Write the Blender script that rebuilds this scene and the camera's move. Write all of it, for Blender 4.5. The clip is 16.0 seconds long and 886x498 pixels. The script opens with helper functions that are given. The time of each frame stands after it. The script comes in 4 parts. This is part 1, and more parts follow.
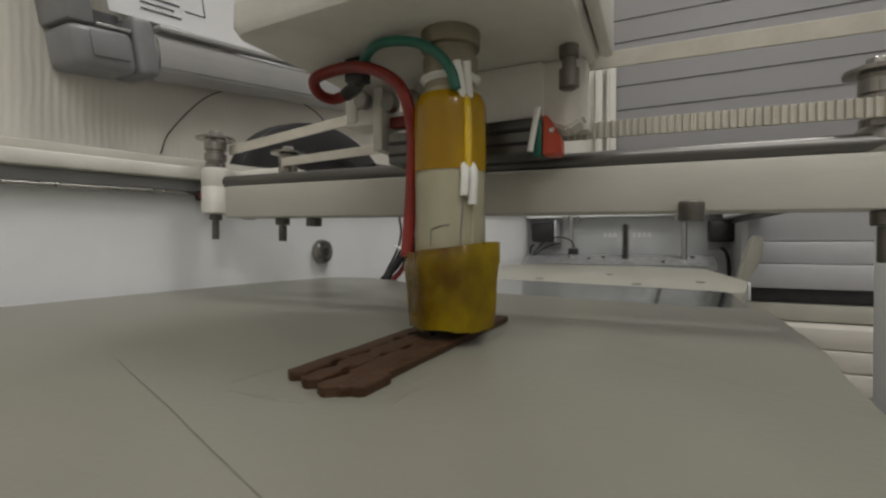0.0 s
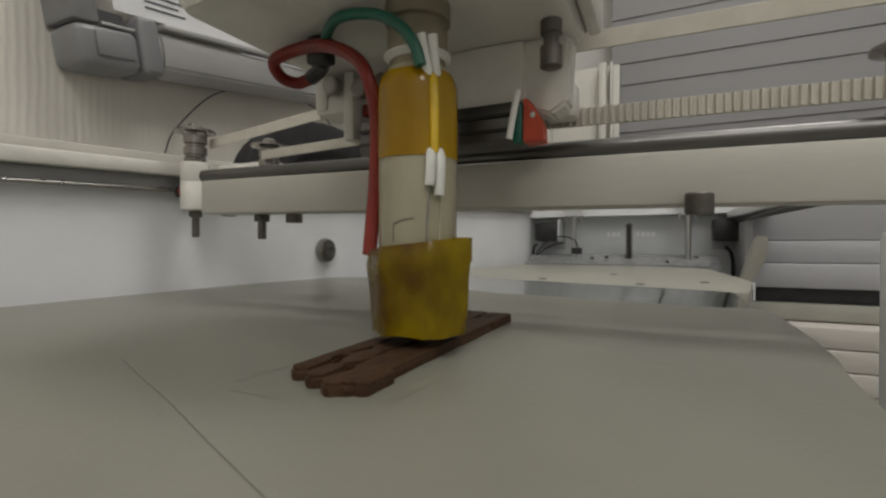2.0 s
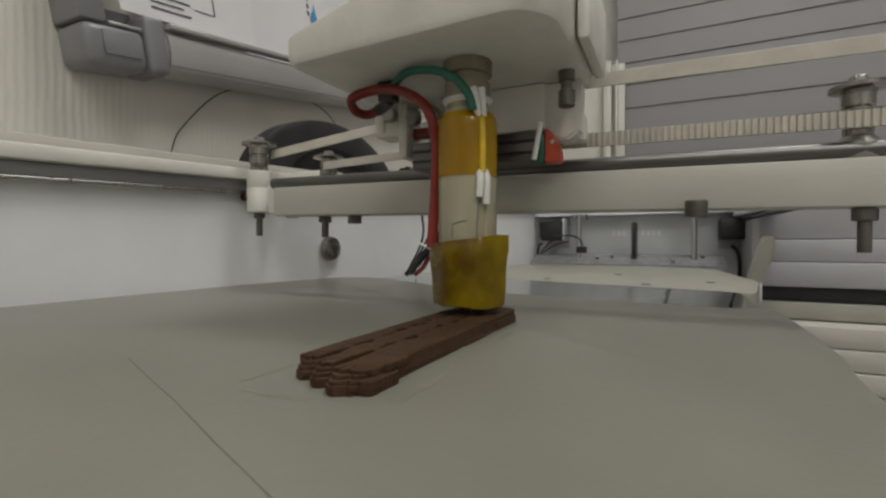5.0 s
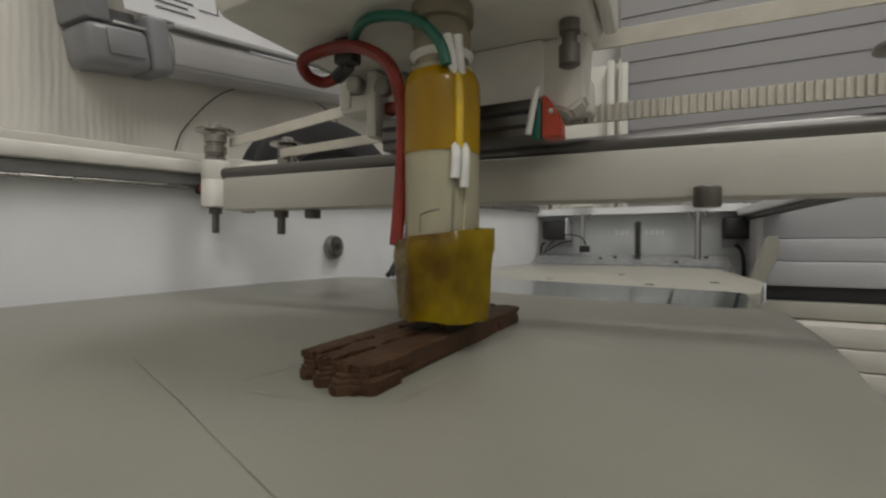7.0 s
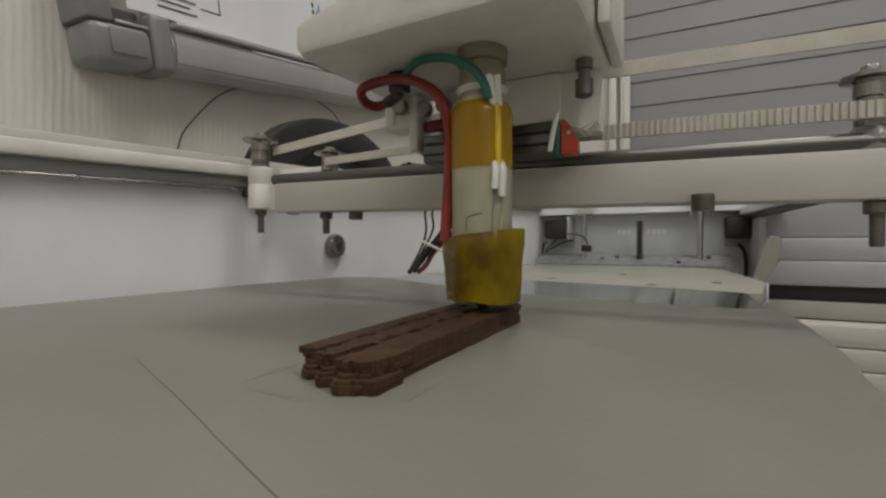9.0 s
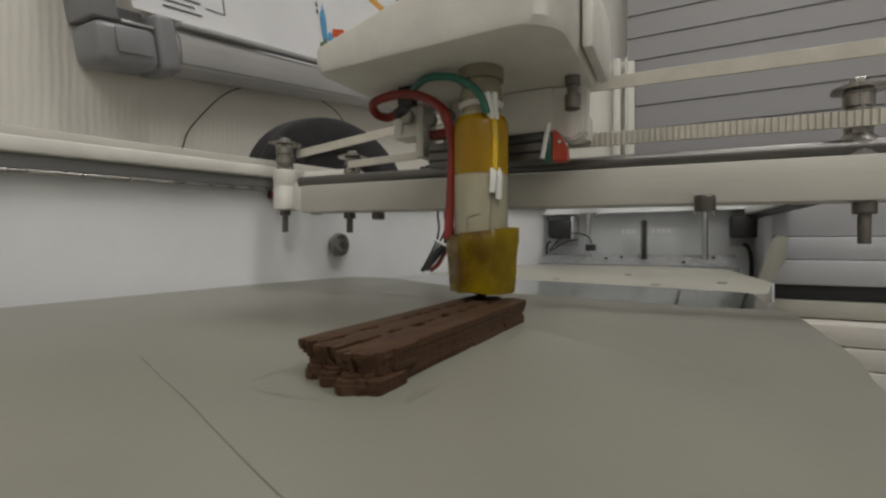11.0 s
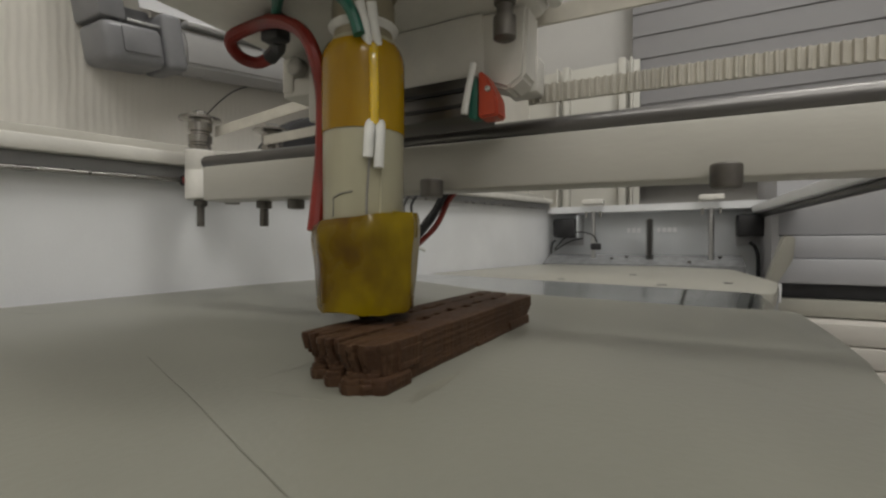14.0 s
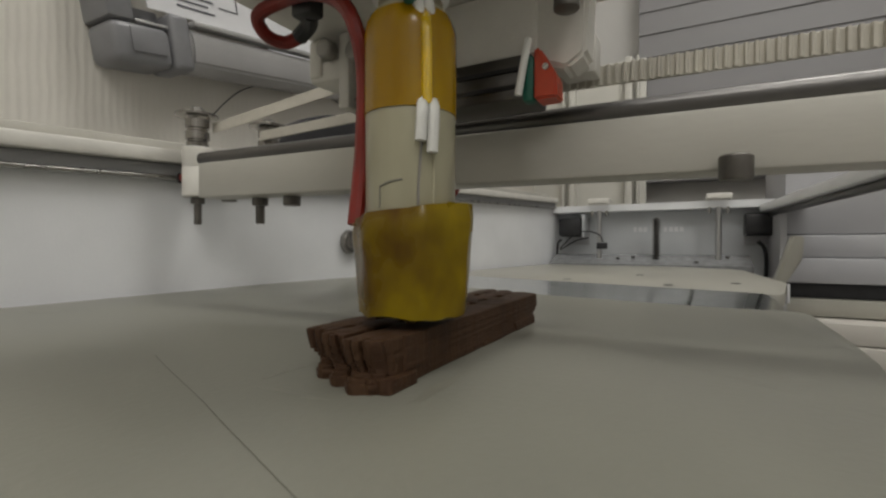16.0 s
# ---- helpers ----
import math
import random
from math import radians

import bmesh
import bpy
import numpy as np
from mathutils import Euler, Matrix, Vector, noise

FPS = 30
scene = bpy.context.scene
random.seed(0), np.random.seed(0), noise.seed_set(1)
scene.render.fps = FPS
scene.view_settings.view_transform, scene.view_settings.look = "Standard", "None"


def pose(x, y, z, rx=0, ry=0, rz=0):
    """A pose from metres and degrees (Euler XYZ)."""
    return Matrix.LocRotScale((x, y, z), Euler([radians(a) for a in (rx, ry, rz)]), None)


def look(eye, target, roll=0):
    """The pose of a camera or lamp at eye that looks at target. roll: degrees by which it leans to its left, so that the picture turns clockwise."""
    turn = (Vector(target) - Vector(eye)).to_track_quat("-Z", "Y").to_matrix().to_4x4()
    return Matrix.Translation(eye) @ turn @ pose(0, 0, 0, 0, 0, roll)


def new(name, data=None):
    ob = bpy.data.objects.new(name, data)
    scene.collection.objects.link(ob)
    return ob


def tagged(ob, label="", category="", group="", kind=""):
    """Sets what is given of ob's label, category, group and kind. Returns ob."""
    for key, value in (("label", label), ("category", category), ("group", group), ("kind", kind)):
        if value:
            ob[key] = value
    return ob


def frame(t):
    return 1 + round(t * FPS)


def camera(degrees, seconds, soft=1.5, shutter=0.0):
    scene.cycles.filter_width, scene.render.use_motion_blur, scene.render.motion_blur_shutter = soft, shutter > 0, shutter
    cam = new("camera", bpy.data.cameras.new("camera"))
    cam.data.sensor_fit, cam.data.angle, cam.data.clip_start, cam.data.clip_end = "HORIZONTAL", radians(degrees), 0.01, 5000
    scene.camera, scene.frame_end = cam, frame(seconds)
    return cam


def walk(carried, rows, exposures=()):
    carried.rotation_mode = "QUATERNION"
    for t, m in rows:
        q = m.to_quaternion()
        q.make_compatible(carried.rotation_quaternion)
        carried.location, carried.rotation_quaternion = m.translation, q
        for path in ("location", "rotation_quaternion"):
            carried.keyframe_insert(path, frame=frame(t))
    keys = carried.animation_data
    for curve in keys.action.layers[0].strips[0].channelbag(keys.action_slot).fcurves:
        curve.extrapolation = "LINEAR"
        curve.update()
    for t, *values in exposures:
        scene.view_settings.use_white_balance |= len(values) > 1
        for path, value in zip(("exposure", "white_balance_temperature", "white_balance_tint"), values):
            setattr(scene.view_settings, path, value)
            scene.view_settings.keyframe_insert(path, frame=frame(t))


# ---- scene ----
# Camera: a small action camera standing on the print bed, slowly turning to its left while the bed sinks.
cam = camera(88.0, 16.0, soft=2.4)
CAM_TURN = [(0.0, 24.95), (1.0, 25.17), (2.0, 25.34), (3.0, 25.52), (4.0, 25.70), (6.5, 26.19), (7.0, 26.26), (8.0, 26.37),
            (9.0, 26.47), (11.5, 27.07), (12.5, 27.28), (13.5, 27.42), (14.5, 27.67), (15.0, 27.88), (15.5, 28.06), (16.0, 28.20)]
SINK = 0.009        # how far the bed sinks in the whole clip
LAYERS = 12
TIP = 0.0106        # height of the nozzle's tip in the printer


def bed_z(t):
    return SINK * (1 - t / 16.0)


walk(cam, [(t, pose(0, 0, 0.031 + bed_z(t), 89.44, 0, a)) for t, a in CAM_TURN])

# World and lights: a lit room with white ceiling panels.
world = bpy.data.worlds.new("room_air")
scene.world = world
world.use_nodes = True
bg = world.node_tree.nodes["Background"]
bg.inputs[0].default_value = (0.90, 0.95, 1.0, 1)
bg.inputs[1].default_value = 0.05
scene.view_settings.exposure = -0.08


def area_lamp(name, m, sx, sy, watts, color):
    data = bpy.data.lights.new(name, "AREA")
    data.shape, data.size, data.size_y, data.energy, data.color = "RECTANGLE", sx, sy, watts, color
    ob = new(name, data)
    ob.matrix_world = m
    return ob


area_lamp("ceiling_lamp_light", look((0.45, 0.45, 1.62), (0.45, 0.45, 0)), 0.55, 0.28, 7.6, (1.0, 0.98, 0.93))
area_lamp("ceiling_lamp_light", look((0.28, -0.80, 1.62), (0.28, -0.80, 0)), 1.0, 0.5, 7.5, (1.0, 0.98, 0.93))
area_lamp("ceiling_lamp_light", look((1.25, -1.50, 1.62), (1.25, -1.50, 0)), 0.36, 0.30, 9.0, (1.0, 0.98, 0.93))


# ---- materials ----
def material(name, color, rough=0.5, metal=0.0, vary=0.1, scale=40.0, bump=0.1, fine=400.0, coat=0.0, spec=0.5, stretch=(1, 1, 1), transmission=0.0, second=None):
    """A node material: colour with large stains and small grain, roughness that follows the stains, fine relief."""
    m = bpy.data.materials.new(name)
    m.use_nodes = True
    nt = m.node_tree
    b = nt.nodes["Principled BSDF"]
    co = nt.nodes.new("ShaderNodeTexCoord")
    mp = nt.nodes.new("ShaderNodeMapping")
    mp.inputs["Scale"].default_value = stretch
    nt.links.new(co.outputs["Object"], mp.inputs["Vector"])
    big = nt.nodes.new("ShaderNodeTexNoise")
    big.inputs["Scale"].default_value, big.inputs["Detail"].default_value = scale, 4
    small = nt.nodes.new("ShaderNodeTexNoise")
    small.inputs["Scale"].default_value, small.inputs["Detail"].default_value = fine, 3
    for n in (big, small):
        nt.links.new(mp.outputs["Vector"], n.inputs["Vector"])
    mix = nt.nodes.new("ShaderNodeMix")
    mix.data_type = "RGBA"
    dark = second or tuple(c * (1 - vary) for c in color)
    lite = color if second else tuple(min(1, c * (1 + vary * 0.6)) for c in color)
    mix.inputs["A"].default_value, mix.inputs["B"].default_value = (*dark, 1), (*lite, 1)
    ramp = nt.nodes.new("ShaderNodeMapRange")
    ramp.inputs["From Min"].default_value, ramp.inputs["From Max"].default_value = 0.35, 0.65
    nt.links.new(big.outputs["Fac"], ramp.inputs["Value"])
    nt.links.new(ramp.outputs["Result"], mix.inputs["Factor"])
    grain = nt.nodes.new("ShaderNodeMix")
    grain.data_type, grain.blend_type = "RGBA", "MULTIPLY"
    gr = nt.nodes.new("ShaderNodeMapRange")
    gr.inputs["To Min"].default_value, gr.inputs["To Max"].default_value = 1 - vary * 0.5, 1 + vary * 0.3
    nt.links.new(small.outputs["Fac"], gr.inputs["Value"])
    grain.inputs["Factor"].default_value = 1.0
    nt.links.new(mix.outputs["Result"], grain.inputs["A"])
    nt.links.new(gr.outputs["Result"], grain.inputs["B"])
    nt.links.new(grain.outputs["Result"], b.inputs["Base Color"])
    rr = nt.nodes.new("ShaderNodeMapRange")
    rr.inputs["To Min"].default_value, rr.inputs["To Max"].default_value = max(0.02, rough * 0.8), min(1, rough * 1.2)
    nt.links.new(big.outputs["Fac"], rr.inputs["Value"])
    nt.links.new(rr.outputs["Result"], b.inputs["Roughness"])
    b.inputs["Metallic"].default_value = metal
    b.inputs["Coat Weight"].default_value = coat
    b.inputs["Coat Roughness"].default_value = 0.12
    b.inputs["Specular IOR Level"].default_value = spec
    b.inputs["Transmission Weight"].default_value = transmission
    if bump:
        bp = nt.nodes.new("ShaderNodeBump")
        bp.inputs["Strength"].default_value, bp.inputs["Distance"].default_value = bump, 0.0006
        nt.links.new(small.outputs["Fac"], bp.inputs["Height"])
        nt.links.new(bp.outputs["Normal"], b.inputs["Normal"])
    return m


def ribbed_paper(name, color, pitch, depth):
    """Wallpaper with fine upright ribs, a little uneven."""
    m = material(name, color, 0.75, vary=0.07, scale=9, bump=0.2)
    nt = m.node_tree
    b = nt.nodes["Principled BSDF"]
    co = nt.nodes.new("ShaderNodeTexCoord")
    w = nt.nodes.new("ShaderNodeTexWave")
    w.bands_direction = "Y"
    w.inputs["Scale"].default_value, w.inputs["Distortion"].default_value, w.inputs["Detail"].default_value = 0.314 / pitch, 2.4, 2
    w.inputs["Detail Scale"].default_value = 0.6
    nt.links.new(co.outputs["Object"], w.inputs["Vector"])
    bp = nt.nodes.new("ShaderNodeBump")
    bp.inputs["Strength"].default_value, bp.inputs["Distance"].default_value = 0.32, depth
    nt.links.new(w.outputs["Fac"], bp.inputs["Height"])
    nt.links.new(bp.outputs["Normal"], b.inputs["Normal"])
    return m


PAINT = material("white_powder_coat", (0.82, 0.83, 0.845), 0.42, vary=0.05, scale=14, bump=0.12, fine=900)
GREYPAINT = material("grey_painted_sheet", (0.58, 0.60, 0.62), 0.45, vary=0.07, scale=12, bump=0.1, fine=900)
PLASTIC = material("white_printed_plastic", (0.72, 0.70, 0.65), 0.5, vary=0.07, scale=60, bump=0.15, fine=700)
BAR = material("ivory_beam_plastic", (0.50, 0.485, 0.435), 0.42, vary=0.08, scale=25, bump=0.1, fine=600, stretch=(0.3, 1, 1))
SHEET = material("beige_silicone_sheet", (0.213, 0.211, 0.177), 0.36, vary=0.07, scale=18, bump=0.12, fine=500)
CARRIER = material("ivory_coated_plate", (0.36, 0.35, 0.305), 0.4, vary=0.06, scale=20, bump=0.05)
PULLEYSTEEL = material("turned_steel", (0.30, 0.285, 0.265), 0.25, 1.0, vary=0.06, scale=8, bump=0.02)
RODSTEEL = material("ground_steel_rod", (0.50, 0.50, 0.50), 0.3, 1.0, vary=0.04, scale=6, bump=0.02)
UNIT = material("pale_grey_cabinet_paint", (0.40, 0.40, 0.415), 0.5, vary=0.05, scale=10, bump=0.08, fine=700)
SCRATCH = material("dull_crease", (0.198, 0.195, 0.163), 0.6, vary=0.1, bump=0)
SMEAR = material("greasy_smear", (0.205, 0.200, 0.165), 0.38, vary=0.15, scale=90, bump=0)
STEEL = material("polished_steel", (0.42, 0.41, 0.39), 0.28, 1.0, vary=0.12, scale=90, bump=0.05)
DARKSTEEL = material("dark_steel_rod", (0.16, 0.155, 0.15), 0.36, 1.0, vary=0.15, scale=60, bump=0.05, stretch=(0.2, 0.2, 1))
ALU = material("dull_aluminium", (0.33, 0.32, 0.30), 0.42, 1.0, vary=0.12, scale=80, bump=0.08)
BLACK = material("black_plastic", (0.018, 0.018, 0.02), 0.45, vary=0.3, scale=70, bump=0.1)
BLACKCABLE = material("black_cable_rubber", (0.012, 0.012, 0.014), 0.4, vary=0.3, scale=120, bump=0.1)
BELT = material("ivory_belt_rubber", (0.56, 0.53, 0.46), 0.6, vary=0.12, scale=50, bump=0.1)
AMBER = material("amber_polyimide_tape", (0.43, 0.262, 0.0), 0.24, vary=0.2, scale=45, bump=0.2, fine=150, coat=0.2, spec=0.25, second=(0.27, 0.145, 0.0), stretch=(1, 1, 0.4))
OLIVE = material("layered_polyimide_tape", (0.27, 0.192, 0.0), 0.28, vary=0.3, scale=42, bump=0.45, fine=170, coat=0.15, spec=0.25, second=(0.075, 0.030, 0.0), stretch=(1, 1, 0.7))
# Brighter than AMBER: the lamp's streak on the tape is put into this colour.
RIDGE = material("amber_tape_highlight", (0.66, 0.43, 0.0), 0.12, vary=0.2, scale=80, bump=0.05, coat=1.0, spec=0.5)
BARREL = material("clouded_syringe_plastic", (0.45, 0.43, 0.305), 0.3, vary=0.10, scale=40, bump=0.06, coat=0.3, second=(0.32, 0.295, 0.20), stretch=(1, 1, 0.25))
REDWIRE = material("red_wire_rubber", (0.20, 0.013, 0.007), 0.4, vary=0.2, scale=90, bump=0.08)
PLUGRED = material("orange_red_plastic", (0.50, 0.055, 0.018), 0.35, vary=0.2, scale=90, bump=0.08)
# The shade under the white strip is put into this grey.
RAILGREY = material("shaded_grey_rail", (0.27, 0.27, 0.275), 0.4, 0.3, vary=0.1, scale=30, bump=0.05, stretch=(1, 0.1, 1))
BOLTSTEEL = material("dull_bolt_steel", (0.175, 0.163, 0.148), 0.5, 0.7, vary=0.2, scale=120, bump=0.1)
COLLAR = material("tarnished_brass", (0.27, 0.24, 0.17), 0.45, 0.4, vary=0.15, scale=90, bump=0.08)
LEDGE = material("glossy_grey_ledge", (0.24, 0.245, 0.25), 0.12, vary=0.2, scale=90, bump=0.05)
CREAM = material("cream_cupboard_paint", (0.60, 0.585, 0.53), 0.5, vary=0.05, scale=9, bump=0.05)
GREENWIRE = material("green_wire_rubber", (0.012, 0.115, 0.078), 0.4, vary=0.2, scale=90, bump=0.08)
WHITEWIRE = material("white_wire_rubber", (0.75, 0.75, 0.72), 0.4, vary=0.05, scale=90, bump=0.05)
CHOC = material("milk_chocolate", (0.070, 0.036, 0.0175), 0.6, spec=0.25, vary=0.2, scale=160, bump=0.5, fine=900, second=(0.048, 0.0225, 0.0112))
WALLPAPER = ribbed_paper("ribbed_cream_wallpaper", (0.72, 0.69, 0.625), 0.0056, 0.0007)
ROOM = material("room_white_plaster", (0.58, 0.57, 0.55), 0.8, vary=0.06, scale=3, bump=0.2, fine=120)
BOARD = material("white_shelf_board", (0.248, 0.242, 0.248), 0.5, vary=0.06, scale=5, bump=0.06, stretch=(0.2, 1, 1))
WOOD = material("pale_limed_wood", (0.58, 0.55, 0.50), 0.55, vary=0.14, scale=12, bump=0.2, fine=160, stretch=(0.15, 1, 1))
GREYPLASTIC = material("grey_moulded_plastic", (0.23, 0.23, 0.24), 0.35, vary=0.1, scale=40, bump=0.06)
PALEGREY = material("pale_grey_aluminium", (0.46, 0.455, 0.45), 0.4, 0.3, vary=0.06, scale=20, bump=0.05)
PAPER = material("white_paper", (0.78, 0.78, 0.80), 0.7, vary=0.03, scale=20, bump=0.05)
INK = material("dark_grey_ink", (0.10, 0.10, 0.12), 0.6, vary=0.1, bump=0)
NAVY = material("navy_print", (0.045, 0.045, 0.12), 0.5, vary=0.1, bump=0)
ORANGE = material("orange_print", (0.75, 0.40, 0.08), 0.5, vary=0.1, bump=0)
SKYBLUE = material("sky_blue_print", (0.10, 0.35, 0.62), 0.5, vary=0.1, bump=0)
REDPRINT = material("red_orange_print", (0.65, 0.10, 0.03), 0.5, vary=0.1, bump=0)
LEAFGREEN = material("dull_green_print", (0.10, 0.17, 0.06), 0.5, vary=0.4, scale=60, bump=0)
BROWNPRINT = material("dark_brown_print", (0.12, 0.07, 0.05), 0.5, vary=0.5, scale=60, bump=0)
FLOORM = material("grey_lino_floor", (0.30, 0.29, 0.28), 0.5, vary=0.1, scale=4, bump=0.1)


def glass_material():
    m = bpy.data.materials.new("clear_glass")
    m.use_nodes = True
    b = m.node_tree.nodes["Principled BSDF"]
    b.inputs["Base Color"].default_value = (0.86, 0.91, 0.90, 1)
    b.inputs["Roughness"].default_value, b.inputs["Transmission Weight"].default_value, b.inputs["IOR"].default_value = 0.03, 1.0, 1.5
    return m


def glow_material():
    m = bpy.data.materials.new("lit_diffuser")
    m.use_nodes = True
    b = m.node_tree.nodes["Principled BSDF"]
    b.inputs["Emission Color"].default_value, b.inputs["Emission Strength"].default_value = (1, 0.98, 0.94, 1), 1.4
    return m


GLASS = glass_material()
GLOW = glow_material()


# ---- mesh helpers ----
def finish(name, bm, mat, smooth=True):
    me = bpy.data.meshes.new(name)
    bmesh.ops.recalc_face_normals(bm, faces=bm.faces)
    bm.to_mesh(me)
    bm.free()
    me.materials.append(mat)
    if smooth:
        me.polygons.foreach_set("use_smooth", [True] * len(me.polygons))
        me.set_sharp_from_angle(angle=radians(35))
    return me


def part(name, bm, mat, parent, label=""):
    ob = new(name, finish(name, bm, mat))
    ob.parent = parent
    return tagged(ob, label)


def thing(name, bm, mat, label, category, group="", kind=""):
    return tagged(new(name, finish(name, bm, mat)), label, category, group, kind)


def root(name, label, category, at=(0, 0, 0), group="", kind=""):
    ob = new(name)
    ob.empty_display_size = 0.01
    ob.location = at
    return tagged(ob, label, category, group, kind)


def box(x0, x1, y0, y1, z0, z1, bevel=0.0, bm=None, seg=2):
    bm2 = bmesh.new()
    bmesh.ops.create_cube(bm2, size=1, matrix=Matrix.Translation(((x0 + x1) / 2, (y0 + y1) / 2, (z0 + z1) / 2)) @ Matrix.Diagonal((x1 - x0, y1 - y0, z1 - z0, 1)))
    if bevel:
        bmesh.ops.bevel(bm2, geom=bm2.edges[:], offset=bevel, segments=seg, affect="EDGES", profile=0.5)
    return join(bm, bm2)


def join(bm, bm2):
    if bm is None:
        return bm2
    me = bpy.data.meshes.new("tmp")
    bm2.to_mesh(me)
    bm2.free()
    bm.from_mesh(me)
    bpy.data.meshes.remove(me)
    return bm


def lathe(profile, n=32, m=Matrix.Identity(4), bm=None, cap=True):
    """Turn a profile of (radius, height) about z."""
    bm2 = bmesh.new()
    rings = []
    for r, z in profile:
        rings.append([bm2.verts.new(m @ Vector((r * math.cos(2 * math.pi * k / n), r * math.sin(2 * math.pi * k / n), z))) for k in range(n)])
    for a, b in zip(rings, rings[1:]):
        for k in range(n):
            bm2.faces.new((a[k], a[(k + 1) % n], b[(k + 1) % n], b[k]))
    if cap:
        bm2.faces.new(rings[0][::-1])
        bm2.faces.new(rings[-1])
    return join(bm, bm2)


def prism(outline, z0, z1, bevel=0.0, seg=2, bm=None, bottom_too=True):
    """An upright prism over a plan outline."""
    bm2 = bmesh.new()
    low = [bm2.verts.new((x, y, z0)) for x, y in outline]
    high = [bm2.verts.new((x, y, z1)) for x, y in outline]
    n = len(outline)
    for k in range(n):
        bm2.faces.new((low[k], low[(k + 1) % n], high[(k + 1) % n], high[k]))
    fb, ft = bm2.faces.new(low[::-1]), bm2.faces.new(high)
    if bevel:
        edges = list(ft.edges) + (list(fb.edges) if bottom_too else [])
        bmesh.ops.bevel(bm2, geom=edges, offset=bevel, segments=seg, affect="EDGES", profile=0.5)
    return join(bm, bm2)


def rounded(points, radius, n=6):
    """A plan outline with its corners rounded."""
    out = []
    k = len(points)
    for i in range(k):
        p, a, b = (Vector(points[j]) for j in (i, i - 1, (i + 1) % k))
        r = radius[i] if isinstance(radius, (list, tuple)) else radius
        if r <= 0:
            out.append(tuple(p))
            continue
        va, vb = (a - p).normalized() * r, (b - p).normalized() * r
        for j in range(n + 1):
            s = j / n
            q = (p + va) * (1 - s) ** 2 + p * 2 * s * (1 - s) + (p + vb) * s * s
            out.append((q.x, q.y))
    return out


def smooth_path(points, step=8):
    """A smooth line through points (Catmull-Rom)."""
    pts = [Vector(p) for p in points]
    pts = [pts[0] * 2 - pts[1]] + pts + [pts[-1] * 2 - pts[-2]]
    out = []
    for i in range(1, len(pts) - 2):
        a, b, c, d = pts[i - 1:i + 3]
        for j in range(step):
            s = j / step
            out.append(0.5 * (2 * b + (c - a) * s + (2 * a - 5 * b + 4 * c - d) * s * s + (3 * b - a - 3 * c + d) * s ** 3))
    out.append(pts[-2])
    return out


def tube(points, radius, n=10, bm=None, step=8, flat=1.0):
    """A round cable along a smooth line."""
    line = smooth_path(points, step)
    bm2 = bmesh.new()
    rings = []
    up = Vector((0.13, 0.31, 0.94))
    for i, p in enumerate(line):
        d = (line[min(i + 1, len(line) - 1)] - line[max(i - 1, 0)]).normalized()
        s = d.cross(up).normalized()
        up = s.cross(d).normalized()
        rings.append([bm2.verts.new(p + (s * math.cos(2 * math.pi * k / n) + up * flat * math.sin(2 * math.pi * k / n)) * radius) for k in range(n)])
    for a, b in zip(rings, rings[1:]):
        for k in range(n):
            bm2.faces.new((a[k], a[(k + 1) % n], b[(k + 1) % n], b[k]))
    bm2.faces.new(rings[0][::-1])
    bm2.faces.new(rings[-1])
    return join(bm, bm2)


def rod(a, b, r, n=20, bm=None):
    a, b = Vector(a), Vector(b)
    m = Matrix.Translation(a) @ (b - a).to_track_quat("Z", "Y").to_matrix().to_4x4()
    return lathe([(r * 0.9, 0), (r, r * 0.1), (r, (b - a).length - r * 0.1), (r * 0.9, (b - a).length)], n, m, bm)


def hexagon(r, z0, z1, m=Matrix.Identity(4), bm=None):
    return lathe([(r * 0.92, z0), (r, z0 + (z1 - z0) * 0.12), (r, z1 - (z1 - z0) * 0.12), (r * 0.92, z1)], 6, m, bm)


# ---- the printer's housing and the room ----
BACK = 0.87


def left_x(y):
    return -0.322 + 0.12 * y


def left_z(y):
    return 0.0675 + 0.035 * y


def right_x(y):
    return 0.108 + 0.06 * (BACK - y)


def slant_box(y0, y1, dx0, dx1, dz0, dz1, bevel=0.0):
    """A bar along the left side, which runs a little askew; offsets are from the panel's face and the rail's axis."""
    bm = bmesh.new()
    vs = [bm.verts.new((left_x(y) + dx, y, left_z(y) + dz)) for y in (y0, y1) for dx, dz in ((dx0, dz0), (dx1, dz0), (dx1, dz1), (dx0, dz1))]
    for q in ((0, 1, 2, 3), (7, 6, 5, 4), (0, 4, 5, 1), (1, 5, 6, 2), (2, 6, 7, 3), (3, 7, 4, 0)):
        bm.faces.new([vs[k] for k in q])
    if bevel:
        bmesh.ops.bevel(bm, geom=bm.edges[:], offset=bevel, segments=2, affect="EDGES", profile=0.5)
    return bm


def structure(name, bm, mat, label, category):
    return thing(name, bm, mat, label, category, kind="structure")


